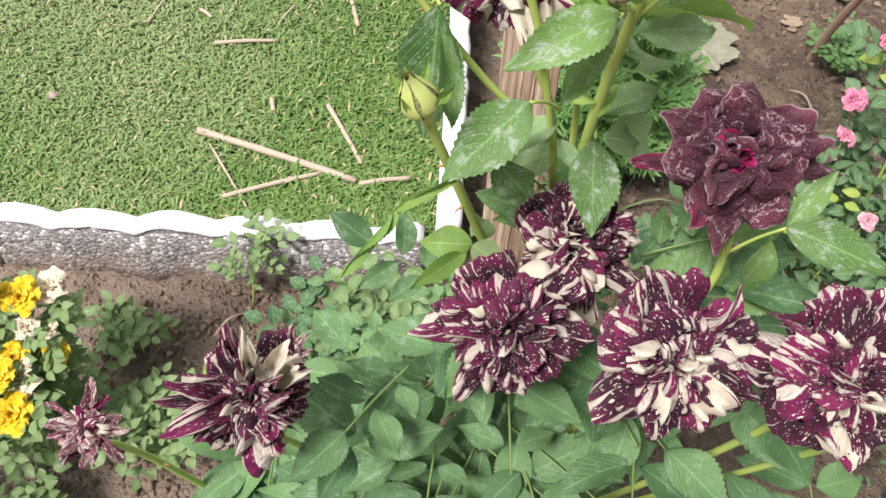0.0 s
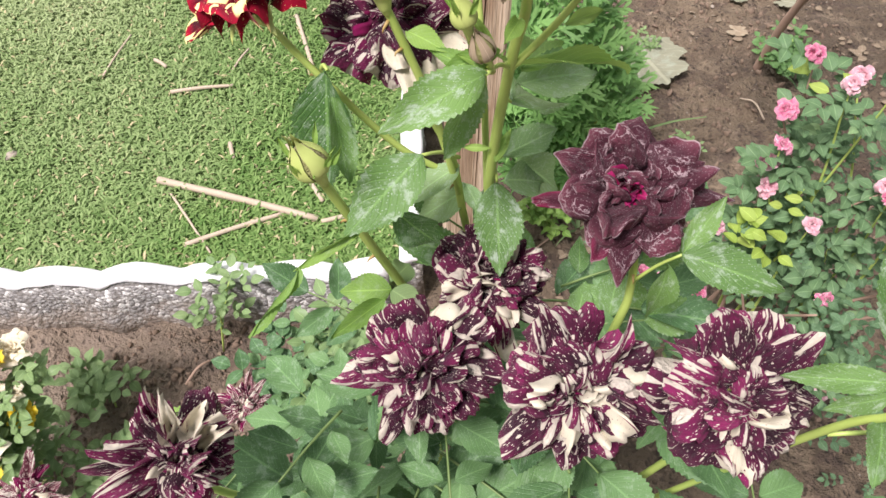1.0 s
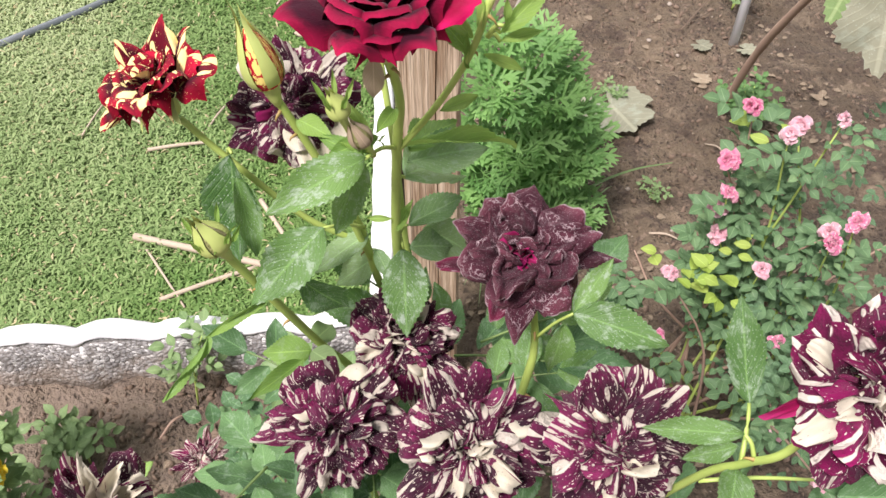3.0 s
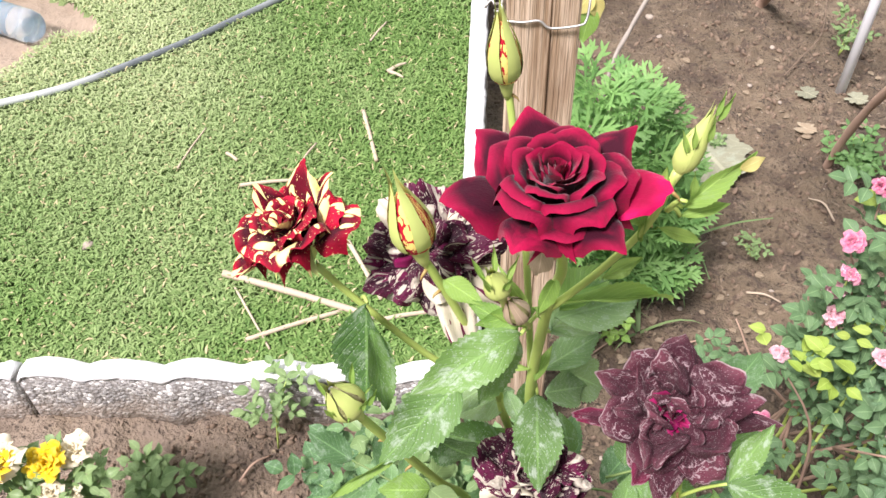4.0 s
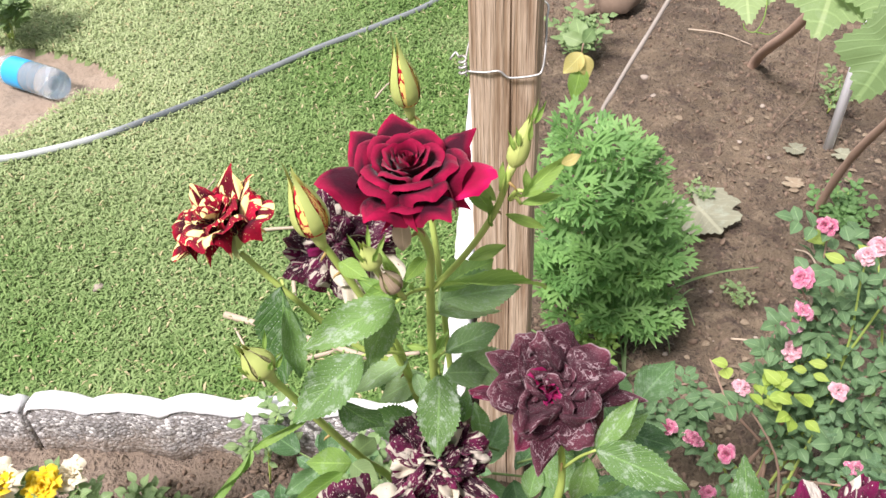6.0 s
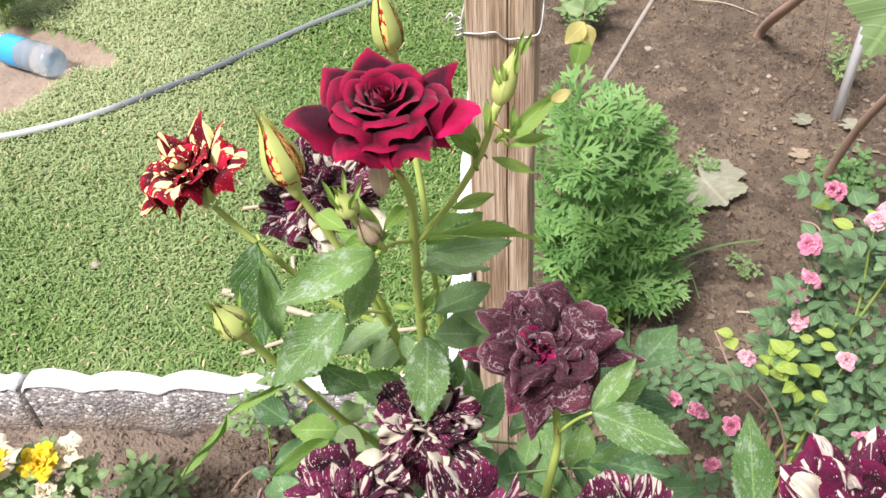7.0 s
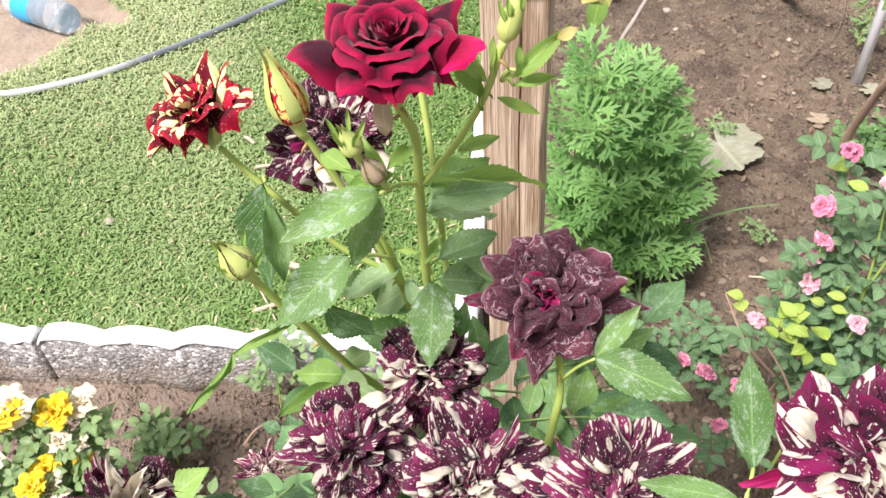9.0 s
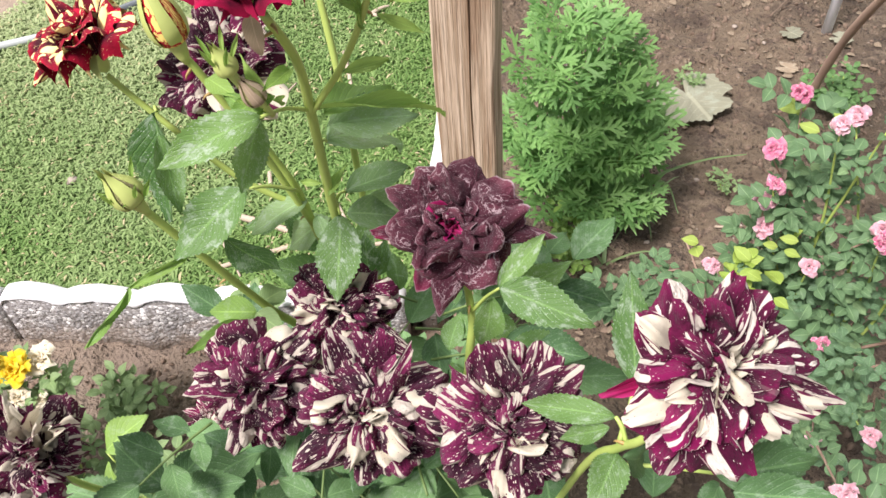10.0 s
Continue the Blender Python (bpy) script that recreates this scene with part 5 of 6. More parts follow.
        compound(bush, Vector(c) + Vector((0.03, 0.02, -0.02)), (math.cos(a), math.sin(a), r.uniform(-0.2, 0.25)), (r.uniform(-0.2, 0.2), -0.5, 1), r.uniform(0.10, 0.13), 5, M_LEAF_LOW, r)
    leaf(bush, (-0.184, 0.326, 0.742), (-0.147, 0.352, 0.768), (-0.3, -0.6, 1), 1.5, 0, M_LEAF_YOUNG, (-0.150, 0.30, 0.68))
    leaf(bush, (-0.180, 0.318, 0.738), (-0.172, 0.290, 0.715), (-0.3, -0.6, 1), 0.8, 1, M_LEAF_YOUNG)
    for k in range(26):
        c = (r.uniform(0.06, 0.38), r.uniform(0.17, 0.30), r.uniform(0.72, 0.93))
        if c[0] > 0.15 and c[1] > 0.21:
            continue
        a = r.uniform(0, 6.28)
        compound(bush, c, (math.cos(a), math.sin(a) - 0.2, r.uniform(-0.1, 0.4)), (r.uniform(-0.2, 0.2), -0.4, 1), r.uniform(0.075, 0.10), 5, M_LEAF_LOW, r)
    # lower foliage
    r = random.Random(11)
    for k in range(64):
        z = r.uniform(0.42, 0.96)
        a = r.uniform(0, 2 * math.pi)
        out = r.uniform(0.01, 0.10)
        c = Vector((0.085 + 0.10 * r.uniform(-1, 1.3), 0.31 + out * math.sin(a), z))
        d = Vector((math.cos(a), math.sin(a) - 0.15, r.uniform(-0.1, 0.5)))
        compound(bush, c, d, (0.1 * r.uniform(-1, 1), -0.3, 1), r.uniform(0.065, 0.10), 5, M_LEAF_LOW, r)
    for c, d in (((-0.03, 0.29, 0.72), (-0.4, -0.8, 0.1)), ((-0.03, 0.25, 0.80), (-0.6, -0.8, 0.0)), ((0.0, 0.27, 0.80), (-0.3, -1, 0.2)), ((0.05, 0.25, 0.83), (-0.4, -1, 0.1)),
                 ((0.08, 0.25, 0.84), (0.3, -1, 0.1)), ((-0.10, 0.28, 0.74), (0.1, -0.9, 0.0)), ((0.13, 0.34, 0.94), (0.5, -0.2, 0.3)), ((0.14, 0.33, 0.93), (-0.2, -0.8, 0.3)),
                 ((0.16, 0.31, 0.92), (0.4, -0.6, 0.3)), ((0.10, 0.34, 0.92), (-0.4, -0.6, 0.3))):
        compound(bush, c, d, (0, -0.3, 1), 0.095, 5, M_LEAF_LOW, r)


rose_bush()

# ---- other plants ----


def small_bloom_mesh(material, seed, petals=22):
    pieces = []
    r = random.Random(seed)
    for k in range(petals):
        s = k / petals
        wide = 1.5 if petals < 20 else 1.0
        pieces.append(petal_arrays(0.009 + 0.010 * s, (0.005 + 0.004 * s) * wide, k * 137.5, 0.001 + 0.002 * s, 5 + 60 * s, 25 + 80 * s, 1.4, 0.1, 0.15, 0.3, 0.8, 0.42, seed + k * 1.7, 6, 6))
    return mesh_of("bloom", *joined(pieces)[:2], material, joined(pieces)[2])


PINKS = [small_bloom_mesh(M_PINK, 1, 13), small_bloom_mesh(M_PINK_HOT, 2, 12), small_bloom_mesh(M_PINK, 3, 11)]
YELLOWS = [small_bloom_mesh(M_YELLOW, 4, 26), small_bloom_mesh(M_CREAM, 5, 24)]
LEAF_MESHES = {m.name: [mesh_of("leaflet", *leaf_arrays(10, h, 0.05, fo, dr, 0.03)[:2], m, leaf_arrays(10, h, 0.05, fo, dr, 0.03)[2]) for h, fo, dr in ((0.29, 0.2, 0.1), (0.33, 0.3, 0.25), (0.26, 0.1, 0.0))]
               for m in (M_LEAF_BLUE, M_LEAF_SHADED, M_LEAF_LIME, M_LEAF_WEED, M_LEAF_LOW, M_LEAF_YOUNG, M_FERN_ROUND)}


def spray(base, way, size, r, pairs=2):
    """Poses of the leaflets of one small compound leaf."""
    way = Vector(way).normalized()
    side = way.cross(Vector((0, -0.3, 1))).normalized()
    out = []
    for i in range(pairs + 1):
        t = i / (pairs + 0.4)
        q = Vector(base) + way * size * t * 0.9
        k = size * (0.32 + 0.12 * t) * r.uniform(0.85, 1.15)
        for s in (-1, 1):
            d = (way * 0.5 + side * s + Vector((0, 0, r.uniform(-0.2, 0.35)))).normalized()
            out.append(aligned(q, q + d * k, (r.uniform(-0.8, 0.8), r.uniform(-0.9, 0.4), 1), 1.1))
    q = Vector(base) + way * size * 0.9
    out.append(aligned(q, q + way * size * 0.42, (r.uniform(-0.3, 0.3), -0.3, 1), 1.1))
    return out


def foliage(parent, poses, material, single, r):
    """The first leaflets as objects of their own, the rest joined."""
    r.shuffle(poses)
    for m in poses[:single]:
        part("leaflet", r.choice(LEAF_MESHES[material.name]), parent, m)
    if poses[single:]:
        v, f, u = joined([moved(SMALL_LEAF, m) for m in poses[single:]])
        part("foliage", mesh_of("foliage", v, f, material, u), parent, kind="stuff")


def pink_bush():
    b0 = Vector((0.64, 0.86, 0.0))
    bush = thing("miniature_rose_bush", b0, "low miniature rose bush with small pink blooms", "rose bush", "small flowering bushes")
    r = random.Random(21)
    blooms = [(0.571, 0.857, 0.745, 1), (0.619, 0.829, 0.722, 0), (0.664, 0.799, 0.767, 0), (0.543, 0.827, 0.677, 1), (0.560, 0.825, 0.612, 1), (0.628, 0.882, 0.508, 0), (0.562, 0.847, 0.560, 0), (0.568, 0.818, 0.533, 0),
              (0.619, 0.762, 0.513, 2), (0.494, 0.785, 0.480, 0), (0.397, 0.777, 0.382, 1), (0.433, 0.760, 0.378, 1), (0.434, 0.664, 0.378, 1), (0.480, 0.737, 0.377, 1), (0.634, 0.670, 0.454, 1), (0.690, 0.755, 0.600, 0),
              (0.676, 0.721, 0.612, 1), (0.704, 0.732, 0.644, 1), (0.559, 0.388, 0.588, 0), (0.663, 0.884, 0.687, 0), (0.697, 0.570, 0.379, 2), (0.61, 0.55, 0.40, 2)]
    ends = [Vector(q[:3]) for q in blooms]
    poses = []
    for k, (x, y, z, c) in enumerate(blooms):
        q = Vector((x, y, z))
        start = b0 + Vector((r.uniform(-0.05, 0.08), r.uniform(-0.12, 0.06), 0))
        mid = start.lerp(q, 0.55) + Vector((r.uniform(-0.03, 0.06), r.uniform(-0.02, 0.06), 0.03))
        line = [start - Vector((0, 0, 0.02)), mid, q - Vector((0, 0, 0.012))]
        part("cane", tube("cane", line, 0.0035, 0.0012, M_STEM if k % 3 else M_CANE, 6, 5), bush)
        for p in smooth_line(line, 9)[5 if x > 0.5 else 15:]:
            if r.random() < 0.8:
                a = r.uniform(0, 6.28)
                poses += spray(p + Vector((0, 0, r.uniform(-0.02, 0.01))), (math.cos(a), math.sin(a), r.uniform(-0.1, 0.5)), r.uniform(0.040, 0.068), r)
        for s in range(r.choice((2, 3)) if c != 2 else 1):
            o = Vector((r.uniform(-0.010, 0.010), r.uniform(-0.006, 0.006), r.uniform(-0.012, 0.006))) if s else Vector()
            tip = look((0, 0, 0), (r.uniform(-0.9, 0.9), r.uniform(-0.1, 1.3), -0.8))
            part("bloom", PINKS[c], bush, Matrix.Translation(q + o) @ tip @ Matrix.Scale(r.uniform(0.62, 0.92) * (0.8 if s else 1.0), 4), "small double pink bloom")
    # body of the bush, fuller away from the post
    body = []
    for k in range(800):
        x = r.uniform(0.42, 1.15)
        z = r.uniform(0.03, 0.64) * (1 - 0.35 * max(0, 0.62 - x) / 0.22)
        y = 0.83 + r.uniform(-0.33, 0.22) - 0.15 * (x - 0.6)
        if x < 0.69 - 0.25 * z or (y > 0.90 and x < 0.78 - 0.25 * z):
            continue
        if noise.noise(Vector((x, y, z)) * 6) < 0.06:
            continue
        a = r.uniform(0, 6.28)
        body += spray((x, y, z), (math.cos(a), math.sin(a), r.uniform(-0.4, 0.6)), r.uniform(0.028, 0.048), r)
    for k in range(20):
        x, y, z = r.uniform(0.36, 0.47), r.uniform(0.78, 0.87), r.uniform(0.32, 0.41)
        a = r.uniform(0, 6.28)
        poses += spray((x, y, z), (math.cos(a), math.sin(a), 0.2), r.uniform(0.045, 0.06), r)
    for k in range(14):
        e = Vector((r.uniform(0.45, 1.1), r.uniform(0.6, 1.0), r.uniform(0.3, 0.6)))
        part("cane", tube("cane", [b0 + Vector((r.uniform(-0.05, 0.2), r.uniform(-0.1, 0.1), -0.02)), b0.lerp(e, 0.5) + Vector((0, 0, 0.05)), e], 0.004, 0.0015, M_CANE, 6, 5), bush)
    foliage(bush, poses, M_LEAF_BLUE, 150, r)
    # leaves of the body, in the colour darkened for shade
    foliage(bush, body, M_LEAF_SHADED, 140, r)
    lime = []
    for c, n in (((0.535, 0.775, 0.495), 12), ((0.575, 0.797, 0.530), 5), ((0.495, 0.805, 0.508), 2), ((0.560, 0.750, 0.485), 5), ((0.61, 0.84, 0.70), 2), ((0.565, 0.87, 0.72), 2)):
        for k in range(n):
            a = r.uniform(0, 6.28)
            b = Vector(c) + Vector((r.uniform(-0.026, 0.026), r.uniform(-0.020, 0.020), r.uniform(-0.025, 0.015)))
            lime.append(aligned(b, b + Vector((math.cos(a), math.sin(a), r.uniform(-0.1, 0.5))).normalized() * r.uniform(0.022, 0.036), (r.uniform(-0.5, 0.5), -0.5, 1), 1.1))
    foliage(bush, lime, M_LEAF_LIME, len(lime), r)


pink_bush()


def yellow_plant():
    b0 = Vector((-0.66, 0.58, 0.0))
    bush = thing("yellow_flower_bush", b0, "low bush with yellow blooms fading to cream", "flower bush", "small flowering bushes")
    r = random.Random(31)
    poses = []
    for x, y, z, c, s in ((-0.618, 0.657, 0.337, 0, 1.0), (-0.682, 0.640, 0.357, 0, 1.15), (-0.672, 0.650, 0.365, 1, 1.1), (-0.585, 0.685, 0.326, 1, 0.95), (-0.612, 0.622, 0.304, 1, 0.7), (-0.569, 0.601, 0.269, 0, 0.7),
                          (-0.621, 0.578, 0.286, 0, 0.85), (-0.607, 0.556, 0.267, 1, 1.1), (-0.610, 0.505, 0.250, 0, 1.1), (-0.624, 0.544, 0.297, 0, 0.8), (-0.578, 0.629, 0.290, 1, 0.5), (-0.70, 0.56, 0.30, 1, 1.0), (-0.69, 0.50, 0.27, 0, 1.0)):
        q = Vector((x, y, z))
        start = b0 + Vector((r.uniform(-0.05, 0.05), r.uniform(-0.05, 0.05), 0))
        line = [start - Vector((0, 0, 0.02)), start.lerp(q, 0.6) + Vector((0, 0, 0.02)), q - Vector((0, 0, 0.006))]
        part("cane", tube("cane", line, 0.003, 0.0012, M_STEM, 6, 4), bush)
        part("bloom", YELLOWS[c], bush, Matrix.Translation(q) @ look((0, 0, 0), (r.uniform(-0.5, 0.5), r.uniform(0.2, 0.7), -1)) @ Matrix.Scale(s * 1.75, 4), "small yellow bloom" if c == 0 else "small faded cream bloom")
        for p in smooth_line(line, 8)[4:]:
            a = r.uniform(0, 6.28)
            poses += spray(p, (math.cos(a), math.sin(a), 0.3), r.uniform(0.045, 0.06), r)
    for k in range(55):
        x, y, z = b0.x + r.uniform(-0.14, 0.10), b0.y + r.uniform(-0.18, 0.03), r.uniform(0.04, 0.22)
        a = r.uniform(0, 6.28)
        poses += spray((x, y, z), (math.cos(a), math.sin(a), 0.3), r.uniform(0.05, 0.07), r)
    foliage(bush, poses, M_LEAF_WEED, 280, r)


yellow_plant()


def feather_arrays(seed):
    """A deeply cut leaf one long: slender pointed lobes fanning from the midrib, some with a side tooth."""
    r = random.Random(seed)
    pieces = []

    def strip(b, t, w):
        b, t = Vector(b), Vector(t)
        s = (t - b).cross(Vector((0, 0, 1))).normalized() * w
        m, e = b.lerp(t, 0.45) + Vector((0, 0, 0.015)), b.lerp(t, 0.75) + Vector((0, 0, 0.008))
        pieces.append(([b - s * 0.45, b + s * 0.45, m + s, m - s, e + s * 0.75, e - s * 0.75, t], [(0, 1, 2, 3), (3, 2, 4, 5), (5, 4, 6)],
                       [(0.2, 0), (0.8, 0), (1, 0.5), (0, 0.5), (1, 0.8), (0, 0.8), (0.5, 1)]))

    strip((0, 0, 0), (0, 0.45, -0.02), 0.014)
    strip((0, 0.35, -0.015), (r.uniform(-0.05, 0.05), 1, -0.14), 0.042)
    for y, reach, turn in ((0.28, 0.50, 78), (0.40, 0.52, 55), (0.56, 0.38, 42), (0.72, 0.22, 36)):
        for s in (-1, 1):
            L, a = reach * r.uniform(0.8, 1.15), math.radians(turn + r.uniform(-9, 9))
            root = Vector((0, y + r.uniform(-0.03, 0.03), -0.10 * y * y))
            tip = root + Vector((s * math.sin(a), math.cos(a), r.uniform(-0.30, 0.15))) * L
            strip(root, tip, 0.040)
            if reach > 0.3:
                for f, q in ((0.45, 1), (0.6, -1)):
                    b = root.lerp(tip, f)
                    c = a + q * 0.65
                    strip(b, b + Vector((s * math.sin(c), math.cos(c), r.uniform(-0.1, 0.1))) * L * 0.38, 0.030)
    return joined(pieces)


FEATHERS = [mesh_of("leaf", *feather_arrays(k)[:2], M_FERN, feather_arrays(k)[2]) for k in range(4)]


def feathery_plant():
    b0 = Vector((0.375, 1.40, 0.0))
    plant = thing("feathery_plant", b0, "bushy bright green plant with finely cut feathery leaves", "plant")
    r = random.Random(41)
    tops = [(0.29, 1.46, 0.45), (0.35, 1.43, 0.44), (0.24, 1.40, 0.38), (0.40, 1.45, 0.40), (0.43, 1.38, 0.33), (0.45, 1.33, 0.25), (0.33, 1.30, 0.28), (0.42, 1.28, 0.24), (0.25, 1.30, 0.22), (0.29, 1.36, 0.40), (0.46, 1.42, 0.24),
            (0.37, 1.25, 0.15), (0.45, 1.25, 0.12), (0.21, 1.38, 0.25), (0.38, 1.36, 0.36), (0.28, 1.26, 0.14)]
    for q in tops:
        q = Vector(q)
        line = [b0 + Vector((r.uniform(-0.04, 0.04), r.uniform(-0.04, 0.04), -0.02)), b0.lerp(q, 0.6), q]
        part("stalk", tube("stalk", line, 0.004, 0.0018, M_STEM, 6, 5), plant)
        for p in smooth_line(line, 5)[3:]:
            a = r.uniform(0, 6.28)
            d = Vector((math.cos(a), math.sin(a) - 0.15, r.uniform(-0.1, 0.6))).normalized()
            part("leaf", r.choice(FEATHERS), plant, aligned(p, p + d * r.uniform(0.10, 0.14), (r.uniform(-0.5, 0.5), r.uniform(-0.9, 0.1), 1), 1.0))
        for k in range(7):
            a = k * 0.9 + r.uniform(-0.3, 0.3)
            d = Vector((math.cos(a), math.sin(a) - 0.25, r.uniform(0.1, 0.9))).normalized()
            part("leaf", r.choice(FEATHERS), plant, aligned(q, q + d * r.uniform(0.08, 0.12), (0, -0.5, 1), 1.0))


feathery_plant()


def small_plant(base, height, spread, count, size, material, label, seed, category="weed", lead=(0, 0, 1)):
    """A few shoots with round leaflets."""
    r = random.Random(seed)
    base = Vector(base)
    plant = thing("weed", base, label, category, "weeds in the bed")
    poses = []
    for k in range(count):
        a = r.uniform(0, 6.28)
        q = base + Vector((math.cos(a) * spread * r.uniform(0.3, 1), math.sin(a) * spread * r.uniform(0.3, 1), 0)) + Vector(lead) * height * r.uniform(0.5, 1)
        line = [base - Vector((0, 0, 0.015)), base.lerp(q, 0.5) + Vector((0, 0, height * 0.12)), q]
        part("stalk", tube("stalk", line, 0.002, 0.0009, M_STEM, 5, 4), plant)
        for p in smooth_line(line, 5)[3:]:
            b = r.uniform(0, 6.28)
            poses += spray(p, (math.cos(b), math.sin(b), 0.4), size * r.uniform(0.8, 1.2), r, 1)
    foliage(plant, poses, material, 120, r)


small_plant((-0.36, 0.88, 0.0), 0.27, 0.07, 2, 0.060, M_LEAF_WEED, "slender weed shoot with round leaflets by the edging", 1)
small_plant((-0.16, 0.72, 0.0), 0.24, 0.08, 6, 0.075, M_LEAF_LOW, "leafy green shoot at the foot of the roses", 3)
small_plant((-0.07, 0.74, 0.0), 0.28, 0.09, 8, 0.075, M_LEAF_WEED, "leafy green shoot at the foot of the roses", 4)
small_plant((0.02, 0.70, 0.0), 0.28, 0.09, 7, 0.070, M_LEAF_LOW, "leafy green shoot at the foot of the roses", 5)
small_plant((-0.62, 0.79, 0.0), 0.05, 0.08, 2, 0.065, M_LEAF_WEED, "low spreading weed on bare soil", 6)
small_plant((-0.55, 0.76, 0.0), 0.05, 0.07, 2, 0.060, M_LEAF_WEED, "low spreading weed on bare soil", 7)
small_plant((-0.52, 0.61, 0.0), 0.10, 0.08, 3, 0.065, M_LEAF_WEED, "leafy green weed between the bushes", 18)
small_plant((-0.44, 0.56, 0.0), 0.13, 0.08, 4, 0.065, M_LEAF_WEED, "leafy green weed between the bushes", 19)
small_plant((-0.84, 0.66, 0.0), 0.06, 0.06, 4, 0.055, M_LEAF_WEED, "low spreading weed on bare soil", 9)
small_plant((0.68, 1.82, 0.0), 0.04, 0.06, 2, 0.035, M_LEAF_WEED, "small weed beside the dead leaf", 11)
small_plant((0.70, 1.433, 0.0), 0.03, 0.03, 2, 0.03, M_LEAF_WEED, "tiny seedling on bare soil", 12)
small_plant((0.33, 1.17, 0.0), 0.15, 0.05, 5, 0.05, M_LEAF_YOUNG, "light green leafy weed in front of the feathery plant", 17)
small_plant((1.02, 1.72, 0.0), 0.07, 0.08, 7, 0.05, M_FERN_ROUND, "small green weed by the vine trunk", 13)
small_plant((0.36, 2.62, 0.0), 0.14, 0.10, 8, 0.07, M_LEAF_WEED, "leafy weed behind the post", 14)
small_plant((1.14, 2.28, 0.0), 0.10, 0.08, 3, 0.05, M_LEAF_WEED, "leafy weed behind the white pole", 15)
small_plant((-1.72, 2.60, 0.08), 0.24, 0.10, 7, 0.11, M_LEAF_WEED, "leafy plant at the rim of the bare patch", 16)


def yellowing_shoot():
    b0 = Vector((0.30, 2.05, 0.0))
    plant = thing("yellowing_shoot", b0, "young vine shoot with yellowing oval leaves", "plant")
    part("stalk", tube("stalk", [b0 - Vector((0, 0, 0.02)), (0.31, 2.0, 0.25), (0.318, 1.935, 0.43)], 0.004, 0.002, M_CANE, 6, 5), plant)
    for bb, tt, w, mt in (((0.318, 1.930, 0.405), (0.270, 1.900, 0.362), 1.25, M_LEAF_YELLOW), ((0.320, 1.930, 0.400), (0.338, 1.900, 0.345), 1.1, M_LEAF_YELLOW), ((0.316, 1.930, 0.37), (0.300, 1.880, 0.29), 1.0, M_LEAF_YOUNG),
                          ((0.315, 1.94, 0.43), (0.262, 1.95, 0.45), 1.2, M_LEAF_WEED), ((0.318, 1.94, 0.43), (0.35, 1.97, 0.46), 1.2, M_LEAF_WEED), ((0.31, 1.95, 0.43), (0.30, 2.00, 0.48), 1.2, M_LEAF_WEED)):
        part("leaf", leaf_mesh(mt, 1), plant, aligned(bb, tt, (0.1, -0.9, 0.6), w * 1.3))


yellowing_shoot()


def grass_tuft(at, seed, count, reach):
    r = random.Random(seed)
    at = Vector(at)
    tuft = thing("grass_tuft", at, "sparse tuft of long grass blades", "grass", "grass tufts")
    for k in range(count):
        a = r.uniform(0, 6.28)
        L = reach * r.uniform(0.6, 1.1)
        d, s = Vector((math.cos(a), math.sin(a), 0)), Vector((-math.sin(a), math.cos(a), 0))
        v = []
        for i in range(6):
            t = i / 5
            c = at + d * L * t + Vector((0, 0, 0.3 * L * math.sin(2.6 * t)))
            w = 0.004 * (1 - t) ** 0.6
            v += [c - s * w, c + s * w]
        part("blade", mesh_of("blade", v, grid_faces(6, 2), M_LEAF_WEED, [(0.3, 0.5)] * 12), tuft)


grass_tuft((0.50, 1.34, 0.0), 1, 4, 0.14)

def long_blade(points):
    line = smooth_line(points, 6)
    v = []
    for i, q in enumerate(line):
        way = (line[min(i + 1, len(line) - 1)] - line[max(i - 1, 0)]).normalized()
        s = way.cross(Vector((0, -0.5, 1))).normalized() * (0.0048 * (1 - 0.75 * i / len(line)))
        v += [q - s, q + Vector((0, 0, -0.001)), q + s]
    tuft = thing("grass_tuft", points[0], "long bent green grass blade lying over the soil", "grass", "grass tufts")
    part("blade", mesh_of("blade", v, grid_faces(len(line), 3), M_LEAF_WEED, [(0.3, 0.5)] * len(v)), tuft)


long_blade([(0.46, 1.40, 0.0), (0.553, 1.445, 0.035), (0.659, 1.488, 0.04), (0.762, 1.518, 0.03)])
long_blade([(0.40, 1.40, 0.0), (0.43, 1.396, 0.05), (0.496, 1.399, 0.055), (0.553, 1.393, 0.05), (0.577, 1.325, 0.02)])
grass_tuft((0.26, 1.25, 0.0), 2, 8, 0.16)
grass_tuft((0.40, 1.18, 0.0), 3, 5, 0.14)


